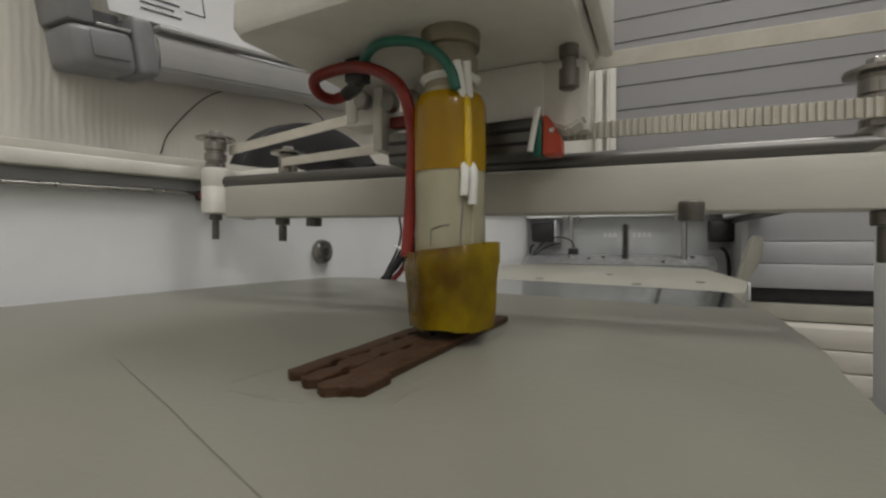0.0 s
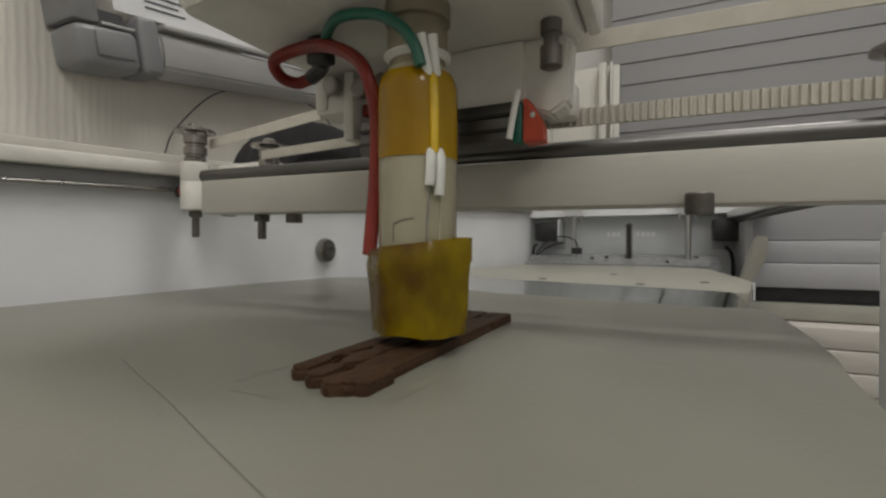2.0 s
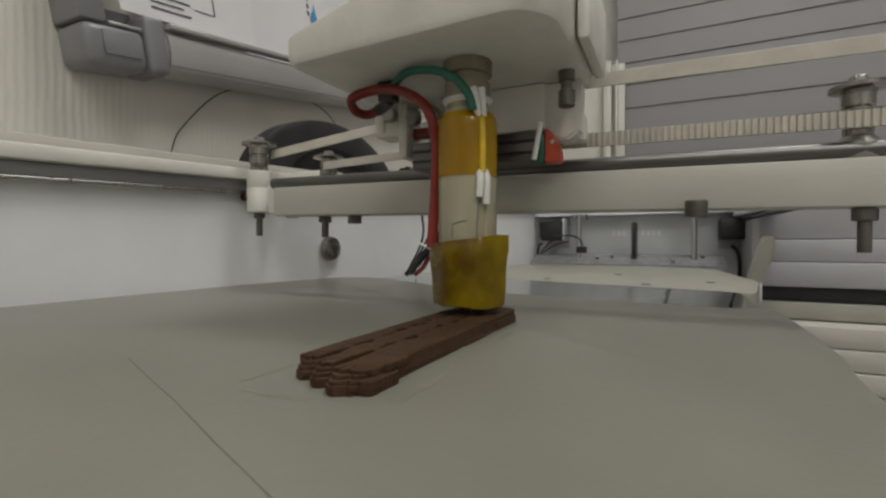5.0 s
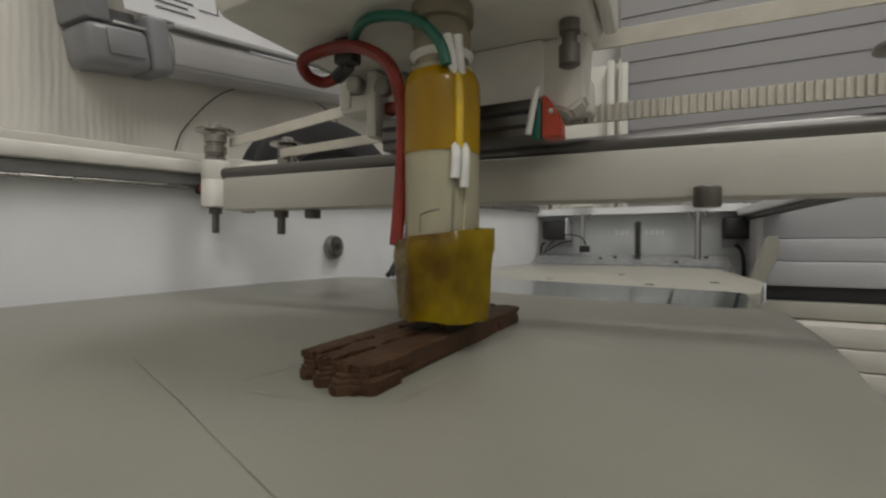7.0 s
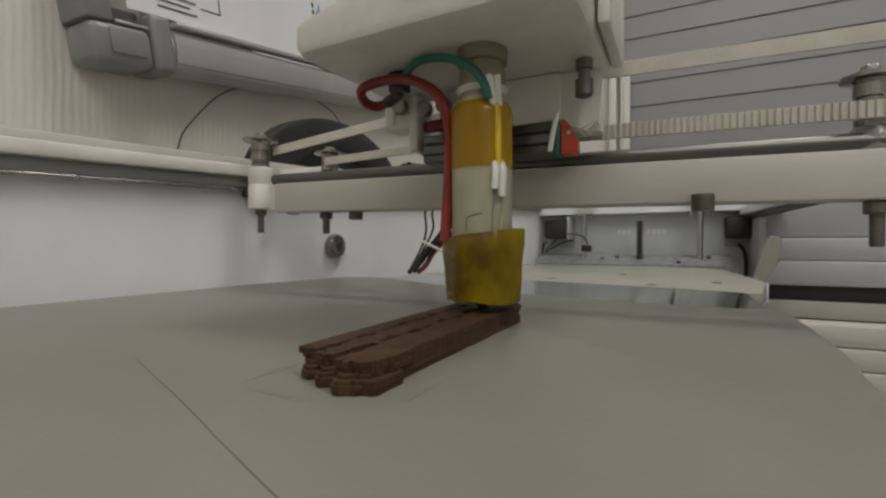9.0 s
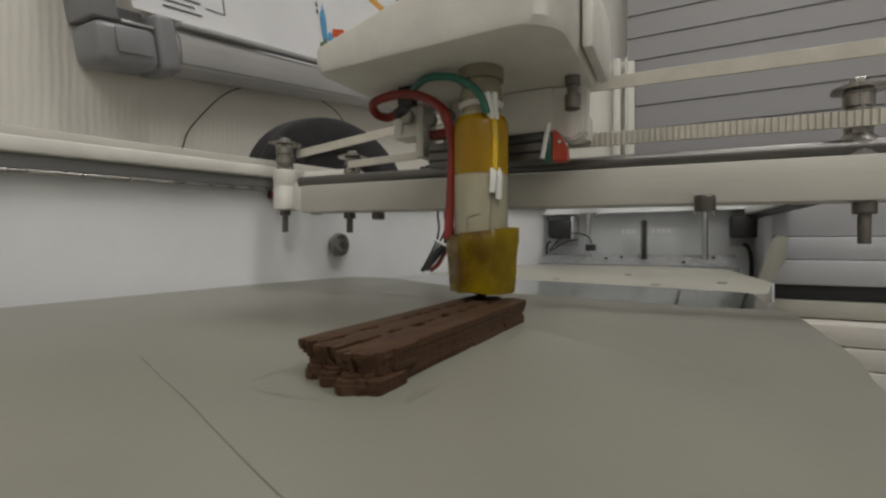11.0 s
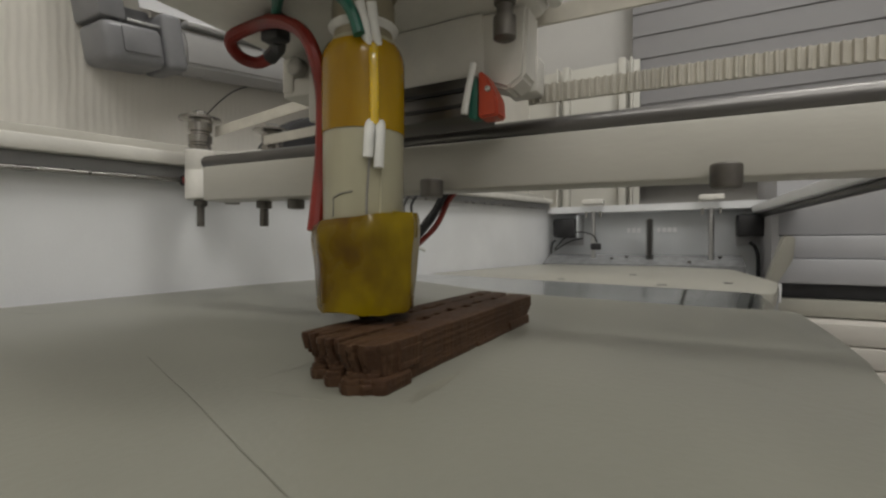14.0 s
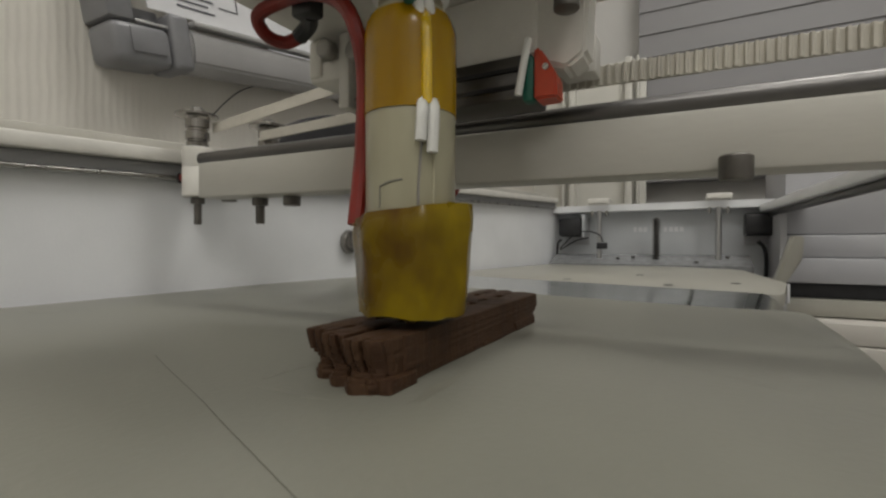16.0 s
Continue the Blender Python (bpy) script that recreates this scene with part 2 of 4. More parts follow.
def build_housing():
    wall = new("wall_left", finish("wall_left", slant_box(-0.25, BACK, -0.012, 0.0, -0.36, 0.003), PAINT))
    tagged(wall, "white powder-coated side panel inside the printer", "wall", kind="structure")
    structure("wall_left_ledge", slant_box(-0.25, BACK + 0.02, -0.075, -0.0125, -0.36, 0.0), PAINT, "white ledge of the printer housing under the rail", "ledge")
    # back panel and its top frame
    xl, xr = left_x(BACK), 0.108
    structure("wall_back", box(xl - 0.06, xr + 0.03, BACK, BACK + 0.012, -0.3, 0.088), GREYPAINT, "grey painted rear panel of the printer", "wall")
    structure("trim_back", box(xl - 0.02, xr + 0.005, BACK - 0.03, BACK + 0.03, 0.0885, 0.1), PAINT, "white upper frame bar of the printer", "frame bar")
    # right panel with its opening
    wr = box(xr, xr + 0.008, 0.76, BACK - 0.001, -0.3, 0.082)
    structure("wall_right", wr, UNIT, "white rear part of the side panel", "wall")
    side = [(right_x(0.24) - 0.014, 0.24), (right_x(0.24) + 0.03, 0.24), (right_x(BACK) + 0.03, BACK - 0.032), (right_x(BACK) - 0.014, BACK - 0.032)]
    structure("trim_right", prism(side, 0.0805, 0.0915, 0.0015), PAINT, "white upper side bar of the printer", "frame bar")
    structure("column_right", box(0.111, 0.15, 0.29, 0.34, -0.3, 0.0465, 0.004), PAINT, "pale grey painted corner column", "column")
    structure("floor", box(-0.40, 1.9, -1.9, 1.4, -0.32, -0.30), FLOORM, "grey table surface under the printer", "floor")


def build_room():
    structure("wall_west", box(-0.44, -0.40, -1.9, 1.4, -0.30, 1.7), WALLPAPER, "cream ribbed wallpaper beside the printer", "wall")
    structure("wall_east", box(1.9, 1.94, -1.9, 1.4, -0.3, 1.7), ROOM, "white plaster wall of the room", "wall")
    structure("wall_south", box(-0.44, 1.94, -1.94, -1.9, -0.3, 1.7), ROOM, "white plaster wall of the room", "wall")
    structure("wall_north", box(-0.44, 1.94, 1.4, 1.44, -0.3, 1.7), ROOM, "white wall behind the printer", "wall")
    structure("ceiling", box(-0.44, 1.94, -1.94, 1.44, 1.7, 1.74), ROOM, "white ceiling", "ceiling")
    for x, y in ((0.45, 0.45), (0.28, -0.80), (1.25, -1.50)):
        lamp = root("ceiling_light", "white ceiling panel light, lit", "ceiling light", (x, y, 1.7), "ceiling lights")
        fr = box(-0.64, 0.64, -0.34, 0.34, -0.05, -0.001, 0.004)
        part("frame", fr, PAINT, lamp)
        part("diffuser", box(-0.6, 0.6, -0.3, 0.3, -0.056, -0.0505), GLOW, lamp, "glowing white diffuser")


def build_back_boards():
    """White boards, one above the other, on the wall behind the printer."""
    holder = root("board_wall", "white horizontal boards lapped over each other", "cladding", (0, 1.33, 0), kind="structure")
    edges = [0.20, 0.272, 0.345, 0.408, 0.472, 0.53, 0.59, 0.65, 0.72, 0.79, 0.86, 0.94]
    for a, b in zip(edges, edges[1:]):
        bm = bmesh.new()
        vs = [bm.verts.new(p) for p in ((-0.12, 0, a - 0.004), (1.6, 0, a - 0.004), (1.6, 0.004, b), (-0.12, 0.004, b),
                                        (-0.12, 0.05, a - 0.004), (1.6, 0.05, a - 0.004), (1.6, 0.05, b), (-0.12, 0.05, b))]
        for q in ((0, 1, 2, 3), (0, 4, 5, 1), (3, 2, 6, 7), (0, 3, 7, 4), (1, 5, 6, 2), (4, 7, 6, 5)):
            bm.faces.new([vs[k] for k in q])
        bmesh.ops.bevel(bm, geom=bm.edges[:], offset=0.0004, segments=2, affect="EDGES")
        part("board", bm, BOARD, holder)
    frame_ = root("cabinet_frame", "cream upright cabinet mouldings behind the printer", "cabinet frame", (-0.12, 1.28, 0.0))
    for x, w in ((-0.02, 0.018), (0.002, 0.006), (-0.165, 0.016), (-0.19, 0.006)):
        part("upright", box(x - w / 2, x + w / 2, 0, 0.05, -0.2, 0.52, 0.002), CREAM, frame_)
    part("panel", box(-0.28, 0.02, 0.03, 0.046, -0.2, 0.52, 0.001), CREAM, frame_)


def build_left_rail():
    rail = root("side_rail", "grey rail with a bright steel rod under a white strip", "linear rail")
    part("guide_strip", slant_box(-0.2, BACK - 0.032, -0.011, 0.012, 0.0095, 0.0180, 0.0015), PLASTIC, rail)
    # Flat grey band that stands for the rail in the strip's shadow.
    part("rail_body", slant_box(-0.2, BACK - 0.032, 0.0005, 0.0065, 0.0018, 0.0092, 0.0004), RAILGREY, rail, "rail body, its grey darkened as shade under the strip")
    y0, y1 = -0.2, BACK - 0.032
    part("guide_rod", rod((left_x(y0) + 0.0062, y0, left_z(y0) + 0.0004), (left_x(y1) + 0.0062, y1, left_z(y1) + 0.0004), 0.0013), STEEL, rail, "thin bright steel rod")
    part("upper_strip", slant_box(-0.2, BACK - 0.032, -0.045, -0.004, 0.0185, 0.0255, 0.001), BAR, rail)
    rr = root("side_rail", "dark steel guide rod under the upper side bar", "linear rail", (0.104, 0, 0))
    part("guide_rod", rod((right_x(0.24) - 0.107, 0.24, 0.0762), (right_x(BACK) - 0.107, BACK - 0.032, 0.0762), 0.004), DARKSTEEL, rr)


def build_wall_screw():
    y, z = 0.336, 0.0335
    s = root("wall_screw", "round steel screw head in the white side panel", "screw", (left_x(y), y, z))
    m = Matrix.Rotation(radians(90), 4, "Y")
    part("head", lathe([(0.0105, 0.0), (0.0112, 0.001), (0.0112, 0.004), (0.0100, 0.0066), (0.0078, 0.0074)], 32, m), PULLEYSTEEL, s)
    part("socket", lathe([(0.0046, 0.0075), (0.0046, 0.0080)], 6, m), DARKSTEEL, s)


def build_motors():
    for x, w in ((0.094, 0), (-0.186, 0)):
        mot = root("stepper_motor", "black stepper motor on a grey mounting plate on the rear panel", "motor", (x, BACK, 0.064), "rear motors")
        part("mount_plate", box(-0.017, 0.026, -0.004, 0.0, -0.033, 0.016, 0.001), UNIT, mot)
        part("side_plate", box(0.019, 0.023, -0.040, -0.0045, -0.0195, 0.020, 0.001), GREYPAINT, mot)
        part("body", box(-0.0185, 0.0185, -0.044, -0.0045, -0.0195, 0.0145, 0.003), BLACK, mot)
        part("end_cap", box(-0.019, 0.019, -0.0475, -0.0445, -0.018, 0.0135, 0.003), BLACK, mot)
    c = root("motor_cable", "thick black cable hanging from the rear motor", "cable")
    part("sheath", tube([(0.092, BACK - 0.03, 0.036), (0.1, BACK - 0.03, 0.026), (0.103, BACK - 0.03, 0.005), (0.102, BACK - 0.03, -0.03)], 0.0028), BLACKCABLE, c)
    c2 = root("motor_cable", "thin black cable beside the rear motor", "cable")
    part("sheath", tube([(-0.205, BACK - 0.03, 0.04), (-0.212, BACK - 0.03, 0.03), (-0.213, BACK - 0.03, -0.02)], 0.002), BLACKCABLE, c2)
    c3 = root("sensor_cable", "thin black cables looped to a small switch", "cable")
    part("wire", tube([(-0.185, BACK - 0.12, 0.025), (-0.165, BACK - 0.12, 0.045), (-0.145, BACK - 0.12, 0.052), (-0.125, BACK - 0.12, 0.047), (-0.118, BACK - 0.12, 0.035)], 0.0011), BLACKCABLE, c3)
    part("wire", tube([(-0.185, BACK - 0.121, 0.022), (-0.16, BACK - 0.121, 0.037), (-0.14, BACK - 0.121, 0.042)], 0.0011), BLACKCABLE, c3)
    part("switch", box(-0.127, -0.112, BACK - 0.128, BACK - 0.118, 0.024, 0.034, 0.001), BLACK, c3)


def build_back_rods():
    for x in (-0.1355, 0.0398):
        r = root("lift_rod", "polished steel lifting rod with clamps", "steel rod", (x, BACK - 0.05, 0.0), "lifting rods")
        part("rod", rod((0, 0, -0.3), (0, 0, 0.0885), 0.0042), RODSTEEL, r)
        part("clamp", box(-0.017, 0.017, -0.012, 0.012, 0.1005, 0.109, 0.0015), PLASTIC, r)
        for s in (-1, 1):
            part("clamp_screw", rod((s * 0.012, 0, 0.079), (s * 0.012, 0, 0.0884), 0.0022, 10), STEEL, r)
    s = root("lead_screw", "threaded steel lead screw in front of the rear panel", "lead screw", (-0.0468, BACK - 0.05, 0.0))
    prof = [(0.003, -0.3)]
    z = -0.05
    while z < 0.072:
        prof += [(0.003, z), (0.0062, z + 0.0012), (0.0062, z + 0.0024), (0.003, z + 0.0036)]
        z += 0.0044
    prof.append((0.003, 0.074))
    part("thread", lathe(prof, 16), DARKSTEEL, s)
    mark = root("name_plate", "row of small raised white letters, unreadable", "lettering", (0, BACK, 0.057))
    for k, w in enumerate((0.005, 0.006, 0.006, 0.003, 0.003, 0.003, 0.005, 0.006, 0.006, 0.006)):
        if k in (3, 4, 5):
            continue
        x = -0.086 + k * 0.0080
        part("bar", box(x, x + w, -0.0015, 0.0, -0.004, 0.004), PAPER, mark)


BED_OUTLINE = [(-0.300, -0.22), (0.030, -0.22), (0.0378, 0.109), (0.0405, 0.139), (0.0435, 0.157), (0.0455, 0.187), (0.0475, 0.264), (0.012, 0.262), (-0.060, 0.2755), (-0.107, 0.283), (-0.214, 0.345), (-0.256, 0.364), (-0.290, 0.340)]


def build_bed():
    """The whole lifting bed; it sinks slowly and carries the camera and the print."""
    bed = root("print_bed", "beige print bed over clear glass on an ivory carrier", "print bed")
    part("build_sheet", prism(rounded(BED_OUTLINE, [0, 0, 0.006, 0.004, 0.004, 0.008, 0.010, 0.02, 0.02, 0.02, 0.02, 0.02, 0.02]), -0.0016, 0.0, 0.0006), SHEET, bed, "smooth beige silicone sheet")
    glass = prism(rounded([(-0.285, -0.2), (0.030, -0.2), (0.046, 0.372), (-0.250, 0.448)], 0.012), -0.0062, -0.0018, 0.0004)
    part("glass_plate", glass, GLASS, bed, "clear glass plate")
    # Pale and drawn out under the glass to imitate reflections of bright walls.
    frame_ = prism(rounded([(-0.28, -0.2), (0.028, -0.2), (0.041, 0.366), (-0.248, 0.436)], 0.01), -0.026, -0.0066, 0.001)
    part("base_plate", frame_, PALEGREY, bed)
    carrier = prism(rounded([(-0.260, 0.466), (0.056, 0.377), (0.0765, 0.50), (0.068, 0.63), (0.0615, 0.735), (-0.02, 0.785), (-0.217, 0.785)], [0.01, 0.02, 0.02, 0.03, 0.02, 0.02, 0.01]), -0.012, -0.003, 0.001)
    part("carrier", carrier, CARRIER, bed, "ivory carrier plate with small screw holes")
    for x, y in ((-0.048, 0.55), (0.036, 0.47), (-0.105, 0.452), (-0.015, 0.425)):
        part("screw_hole", lathe([(0.0038, -0.0029), (0.0038, -0.0024), (0.002, -0.0022)], 16, Matrix.Translation((x, y, 0))), DARKSTEEL, bed)
    back = bmesh.new()
    prof = [(0.786, -0.011), (0.786, -0.001), (0.842, 0.0142), (0.842, -0.011)]
    ends = [[back.verts.new((x, y, z)) for y, z in prof] for x in (-0.214, 0.082)]
    back.faces.new(ends[0])
    back.faces.new(ends[1][::-1])
    for k in range(4):
        back.faces.new((ends[0][k], ends[1][k], ends[1][(k + 1) % 4], ends[0][(k + 1) % 4]))
    bmesh.ops.bevel(back, geom=back.edges[:], offset=0.0006, segments=2, affect="EDGES")
    part("rear_plate", back, LEDGE, bed, "polished grey metal rear ledge")
    for x, y, z in ((-0.105, 0.815, 0.0070), (-0.082, 0.822, 0.0089), (0.052, 0.826, 0.0100), (0.010, 0.80, 0.0030)):
        part("ledge_screw", lathe([(0.0030, z), (0.0030, z + 0.0022), (0.0018, z + 0.0028)], 12, Matrix.Translation((x, y, 0))), DARKSTEEL, bed)
    tab = bmesh.new()
    prof = [(0.070, -0.014), (0.078, -0.012), (0.0812, -0.006), (0.0935, 0.0173), (0.0948, 0.0385), (0.0866, 0.0395), (0.0835, 0.030)]
    a = [tab.verts.new((x, 0.535, z)) for x, z in prof]
    b = [tab.verts.new((x, 0.555, z)) for x, z in prof]
    tab.faces.new(a)
    tab.faces.new(b[::-1])
    for k in range(len(prof)):
        tab.faces.new((a[k], b[k], b[(k + 1) % len(prof)], a[(k + 1) % len(prof)]))
    bmesh.ops.bevel(tab, geom=tab.edges[:], offset=0.0015, segments=2, affect="EDGES")
    part("bracket", tab, CARRIER, bed, "ivory upright bracket")
    part("bracket_edge", box(0.0812, 0.0834, 0.53, 0.5345, -0.024, -0.006, 0.0005), PAINT, bed)
    part("crease", tube([(-0.131, 0.0745, 0.0001), (-0.110, 0.0665, 0.0001), (-0.0876, 0.0583, 0.0001), (-0.066, 0.0498, 0.0001), (-0.0444, 0.0415, 0.0001), (-0.030, 0.036, 0.0001)], 0.00016, n=6, flat=0.1), SCRATCH, bed, "faint crease in the sheet")
    for k, (x, y, rx, ry) in enumerate(((-0.0475, 0.088, 0.0016, 0.014), (-0.072, 0.0690, 0.010, 0.0012), (-0.0865, 0.082, 0.0015, 0.008), (-0.049, 0.150, 0.0012, 0.010), (-0.262, 0.101, 0.010, 0.006))):
        rnd = random.Random(k)
        pts = [(x + rx * math.cos(a) * rnd.uniform(0.5, 1.2), y + ry * math.sin(a) * rnd.uniform(0.5, 1.2)) for a in (2 * math.pi * j / 16 for j in range(16))]
        part("smear", prism(pts, 0.00002, 0.00006), SMEAR, bed, "faint greasy smear")
    return bed


def build_side_machine():
    """A white machine seen through the opening in the right panel, over pale boards."""
    m = root("side_unit", "white cabinet with a black slot beside the printer", "cabinet unit", (0.118, 0.78, 0.0))
    part("upper_body", box(0, 0.5, 0.012, 0.2, 0.0450, 0.16, 0.002), UNIT, m)
    part("lid", box(0, 0.5, 0.006, 0.2, 0.0130, 0.0440, 0.003), UNIT, m)
    part("front", box(0, 0.5, 0.0, 0.2, -0.0215, 0.0125, 0.003), UNIT, m)
    part("slot", box(0.002, 0.5, 0.012, 0.2, -0.0420, -0.0220, 0.001), BLACK, m, "black recessed slot")
    part("lower_body", box(0, 0.5, 0.004, 0.2, -0.0660, -0.0425, 0.002), CARRIER, m)
    stack = root("board_stack", "stack of pale limed wooden boards", "boards", (0.118, 0.74, 0.0))
    for k in range(8):
        z = -0.0945 - 0.028 * k
        part("board", box(0.0, 0.55, -0.002 * (k % 3), 0.2, z, z + 0.0265, 0.002), WOOD, stack)


def build_fan():
    """A black round fan lying behind the left rail."""
    f = root("cable_drum", "black round drum with cables behind the rail", "drum", (-0.318, 0.374, 0.085))
    m = Matrix.Rotation(radians(90), 4, "Y")
    part("body", lathe([(0.088, 0.0), (0.092, 0.004), (0.092, 0.018), (0.088, 0.02), (0.06, 0.0205), (0.055, 0.012), (0.02, 0.012)], 48, Matrix.Diagonal((1, 1.24, 0.80, 1)) @ m), BLACK, f)
    part("cable", tube([(0.03, 0.02, 0.01), (0.034, 0.05, 0.026), (0.032, 0.09, 0.030), (0.03, 0.13, 0.016)], 0.0022), BLACKCABLE, f)
    part("cable", tube([(0.034, 0.03, 0.008), (0.04, 0.07, 0.020), (0.036, 0.12, 0.018)], 0.0018), WHITEWIRE, f, "pale cable")


def build_cable_bundle():
    """Cables tied together that hang from the back of the beam and travel with it."""
    c = root("cable_bundle", "red and black cables tied together, hanging behind the beam", "cables")
    base = [(-0.150, 0.090, 0.0835), (-0.156, 0.150, 0.0860), (-0.172, 0.235, 0.0840), (-0.184, 0.250, 0.070), (-0.198, 0.248, 0.050), (-0.215, 0.245, 0.030), (-0.226, 0.241, 0.016), (-0.231, 0.238, 0.0085)]
    off = ((-0.004, 0, 0), (0.0005, -0.003, 0), (0.0035, 0.002, -0.002), (-0.001, 0.003, 0.003), (-0.0055, -0.003, -0.003))
    for k, o in enumerate(off):
        pts = [tuple(p[i] + o[i] + 0.0012 * math.sin(3 * j + k + i) for i in range(3)) for j, p in enumerate(base)]
        part("cable", tube(pts, 0.0025), REDWIRE if k == 2 else BLACKCABLE, c, "red cable" if k == 2 else "")
    for k in (0, 1):
        pts = [(-0.205 - 0.008 * k, 0.248, 0.082), (-0.216 - 0.008 * k, 0.248, 0.068), (-0.215 - 0.008 * k, 0.248, 0.052), (-0.222 - 0.004 * k, 0.246, 0.035), (-0.236 - 0.002 * k, 0.240, 0.0085)]
        part("thin_wire", tube([(-0.165, 0.20, 0.0855)] + pts, 0.0011), BLACKCABLE, c)
    part("zip_tie", tube([(-0.223, 0.238, 0.038), (-0.216, 0.232, 0.037), (-0.204, 0.235, 0.031), (-0.199, 0.242, 0.027)], 0.0022, flat=0.6), WHITEWIRE, c, "white cable tie")
    return c


def build_wall_holder():
    """A grey clamp rail on the wallpaper that holds sheets of paper."""
    h = root("paper_clamp_rail", "grey aluminium clamp rail with a plastic end cap on the wallpaper", "clamp rail", (-0.40, 0.0, 0.0))
    up = Matrix.Translation((0, 0.24, 0.205)) @ Matrix.Rotation(radians(9.5), 4, "X")

    def put(bm):
        bmesh.ops.transform(bm, matrix=up, verts=bm.verts)
        return bm
    bm = bmesh.new()
    prof = [(0.0, -0.020), (0.012, -0.028), (0.024, -0.0285), (0.033, -0.022), (0.036, -0.008), (0.034, 0.004), (0.026, 0.0075), (0.0, 0.0075)]
    ends = [[bm.verts.new((x, y, z)) for x, z in prof] for y in (-0.002, 0.62)]
    bm.faces.new(ends[0])
    bm.faces.new(ends[1][::-1])
    for k in range(len(prof)):
        bm.faces.new((ends[0][k], ends[1][k], ends[1][(k + 1) % len(prof)], ends[0][(k + 1) % len(prof)]))
    bmesh.ops.bevel(bm, geom=bm.edges[:], offset=0.002, segments=2, affect="EDGES")
    part("rail", put(bm), PALEGREY, h)
    part("lip", put(box(0.026, 0.037, 0.002, 0.62, 0.008, 0.0125, 0.0015)), PALEGREY, h)
    part("end_cap", put(box(-0.0, 0.036, -0.064, -0.020, -0.030, 0.000, 0.006, seg=3)), GREYPLASTIC, h, "grey moulded end cap")
    part("cap_back", put(box(-0.0, 0.016, -0.060, -0.016, 0.0003, 0.018, 0.002)), GREYPLASTIC, h)
    part("cap_arm", put(box(0.0, 0.036, -0.065, -0.046, 0.0004, 0.06, 0.003)), GREYPLASTIC, h)
    part("cap_collar", put(box(0.0, 0.0372, -0.0195, -0.0025, -0.0298, 0.0135, 0.004, seg=3)), GREYPLASTIC, h)
    part("cap_shelf", put(box(0.0165, 0.0345, -0.045, -0.0205, 0.0006, 0.0030, 0.0008)), PALEGREY, h)
    part("cap_step", put(box(0.0362, 0.0378, -0.052, -0.026, -0.022, -0.004, 0.0008)), GREYPLASTIC, h)

    def sheet_thing(label, y0, y1, z0, z1, dx, mat, lean=9.5, name="paper_sheet"):
        p = root(name, label, "paper", (-0.40 + dx, 0, 0))
        mm = Matrix.Translation((0, 0.24, 0.205)) @ Matrix.Rotation(radians(lean), 4, "X")
        bm = box(0, 0.0006, y0, y1, z0, z1)
        bmesh.ops.transform(bm, matrix=mm, verts=bm.verts)
        part("sheet", bm, mat, p)
        return p, mm

    def strip(p, mm, y0, y1, z0, z1, mat, name="print_bar", lift=0.0008):
        bm = box(lift, lift + 0.0003, y0, y1, z0, z1)
        bmesh.ops.transform(bm, matrix=mm, verts=bm.verts)
        part(name, bm, mat, p)
    p, mm = sheet_thing("white paper sheet with small unreadable print, held by the rail", -0.03, 0.10, 0.016, 0.22, 0.0265, PAPER)
    for k in range(4):
        strip(p, mm, -0.005, 0.03 - 0.006 * (k % 2), 0.024 + 0.005 * k, 0.0255 + 0.005 * k, INK)
    strip(p, mm, 0.035, 0.055, 0.032, 0.0328, INK)
    strip(p, mm, 0.054, 0.055, 0.032, 0.05, INK)
    p, mm = sheet_thing("white poster with dark unreadable lettering behind the rail", 0.10, 0.20, 0.0, 0.30, 0.012, PAPER)
    p, mm = sheet_thing("white rail label strip with small dark lettering", 0.06, 0.19, 0.0125, 0.0155, 0.0262, PAPER, name="label_strip")
    for k in range(14):
        y = 0.070 + 0.0075 * k
        strip(p, mm, y, y + 0.005 - 0.002 * (k % 3 == 1), 0.0132, 0.0148, INK)
    p, mm = sheet_thing("colourful printed poster with blue, red and green shapes", 0.20, 0.36, 0.005, 0.115, 0.010, PAPER, name="poster")

    def blob(y, z, ry, rz, mat, seed):
        """A printed patch with an uneven outline."""
        bm = bmesh.new()
        rnd = random.Random(seed)
        pts = [(y + ry * math.cos(a) * rnd.uniform(0.6, 1.1), z + rz * math.sin(a) * rnd.uniform(0.6, 1.1)) for a in (2 * math.pi * k / 13 for k in range(13))]
        lift = 0.0008 + 0.00035 * (seed % 5)
        lo = [bm.verts.new((lift, u, v)) for u, v in pts]
        hi = [bm.verts.new((lift + 0.0003, u, v)) for u, v in pts]
        bm.faces.new(lo)
        bm.faces.new(hi[::-1])
        for k in range(13):
            bm.faces.new((lo[k], hi[k], hi[(k + 1) % 13], lo[(k + 1) % 13]))
        bmesh.ops.transform(bm, matrix=mm, verts=bm.verts)
        part("print_shape", bm, mat, p)
    blob(0.212, 0.030, 0.010, 0.024, LEAFGREEN, 1)
    blob(0.222, 0.018, 0.012, 0.012, LEAFGREEN, 7)
    blob(0.245, 0.022, 0.024, 0.018, BROWNPRINT, 2)
    blob(0.285, 0.018, 0.022, 0.014, BROWNPRINT, 8)
    blob(0.214, 0.066, 0.006, 0.024, SKYBLUE, 3)
    blob(0.224, 0.052, 0.006, 0.010, SKYBLUE, 13)
    blob(0.246, 0.060, 0.026, 0.008, REDPRINT, 4)
    blob(0.262, 0.050, 0.022, 0.006, ORANGE, 14)
    blob(0.300, 0.020, 0.008, 0.010, ORANGE, 9)
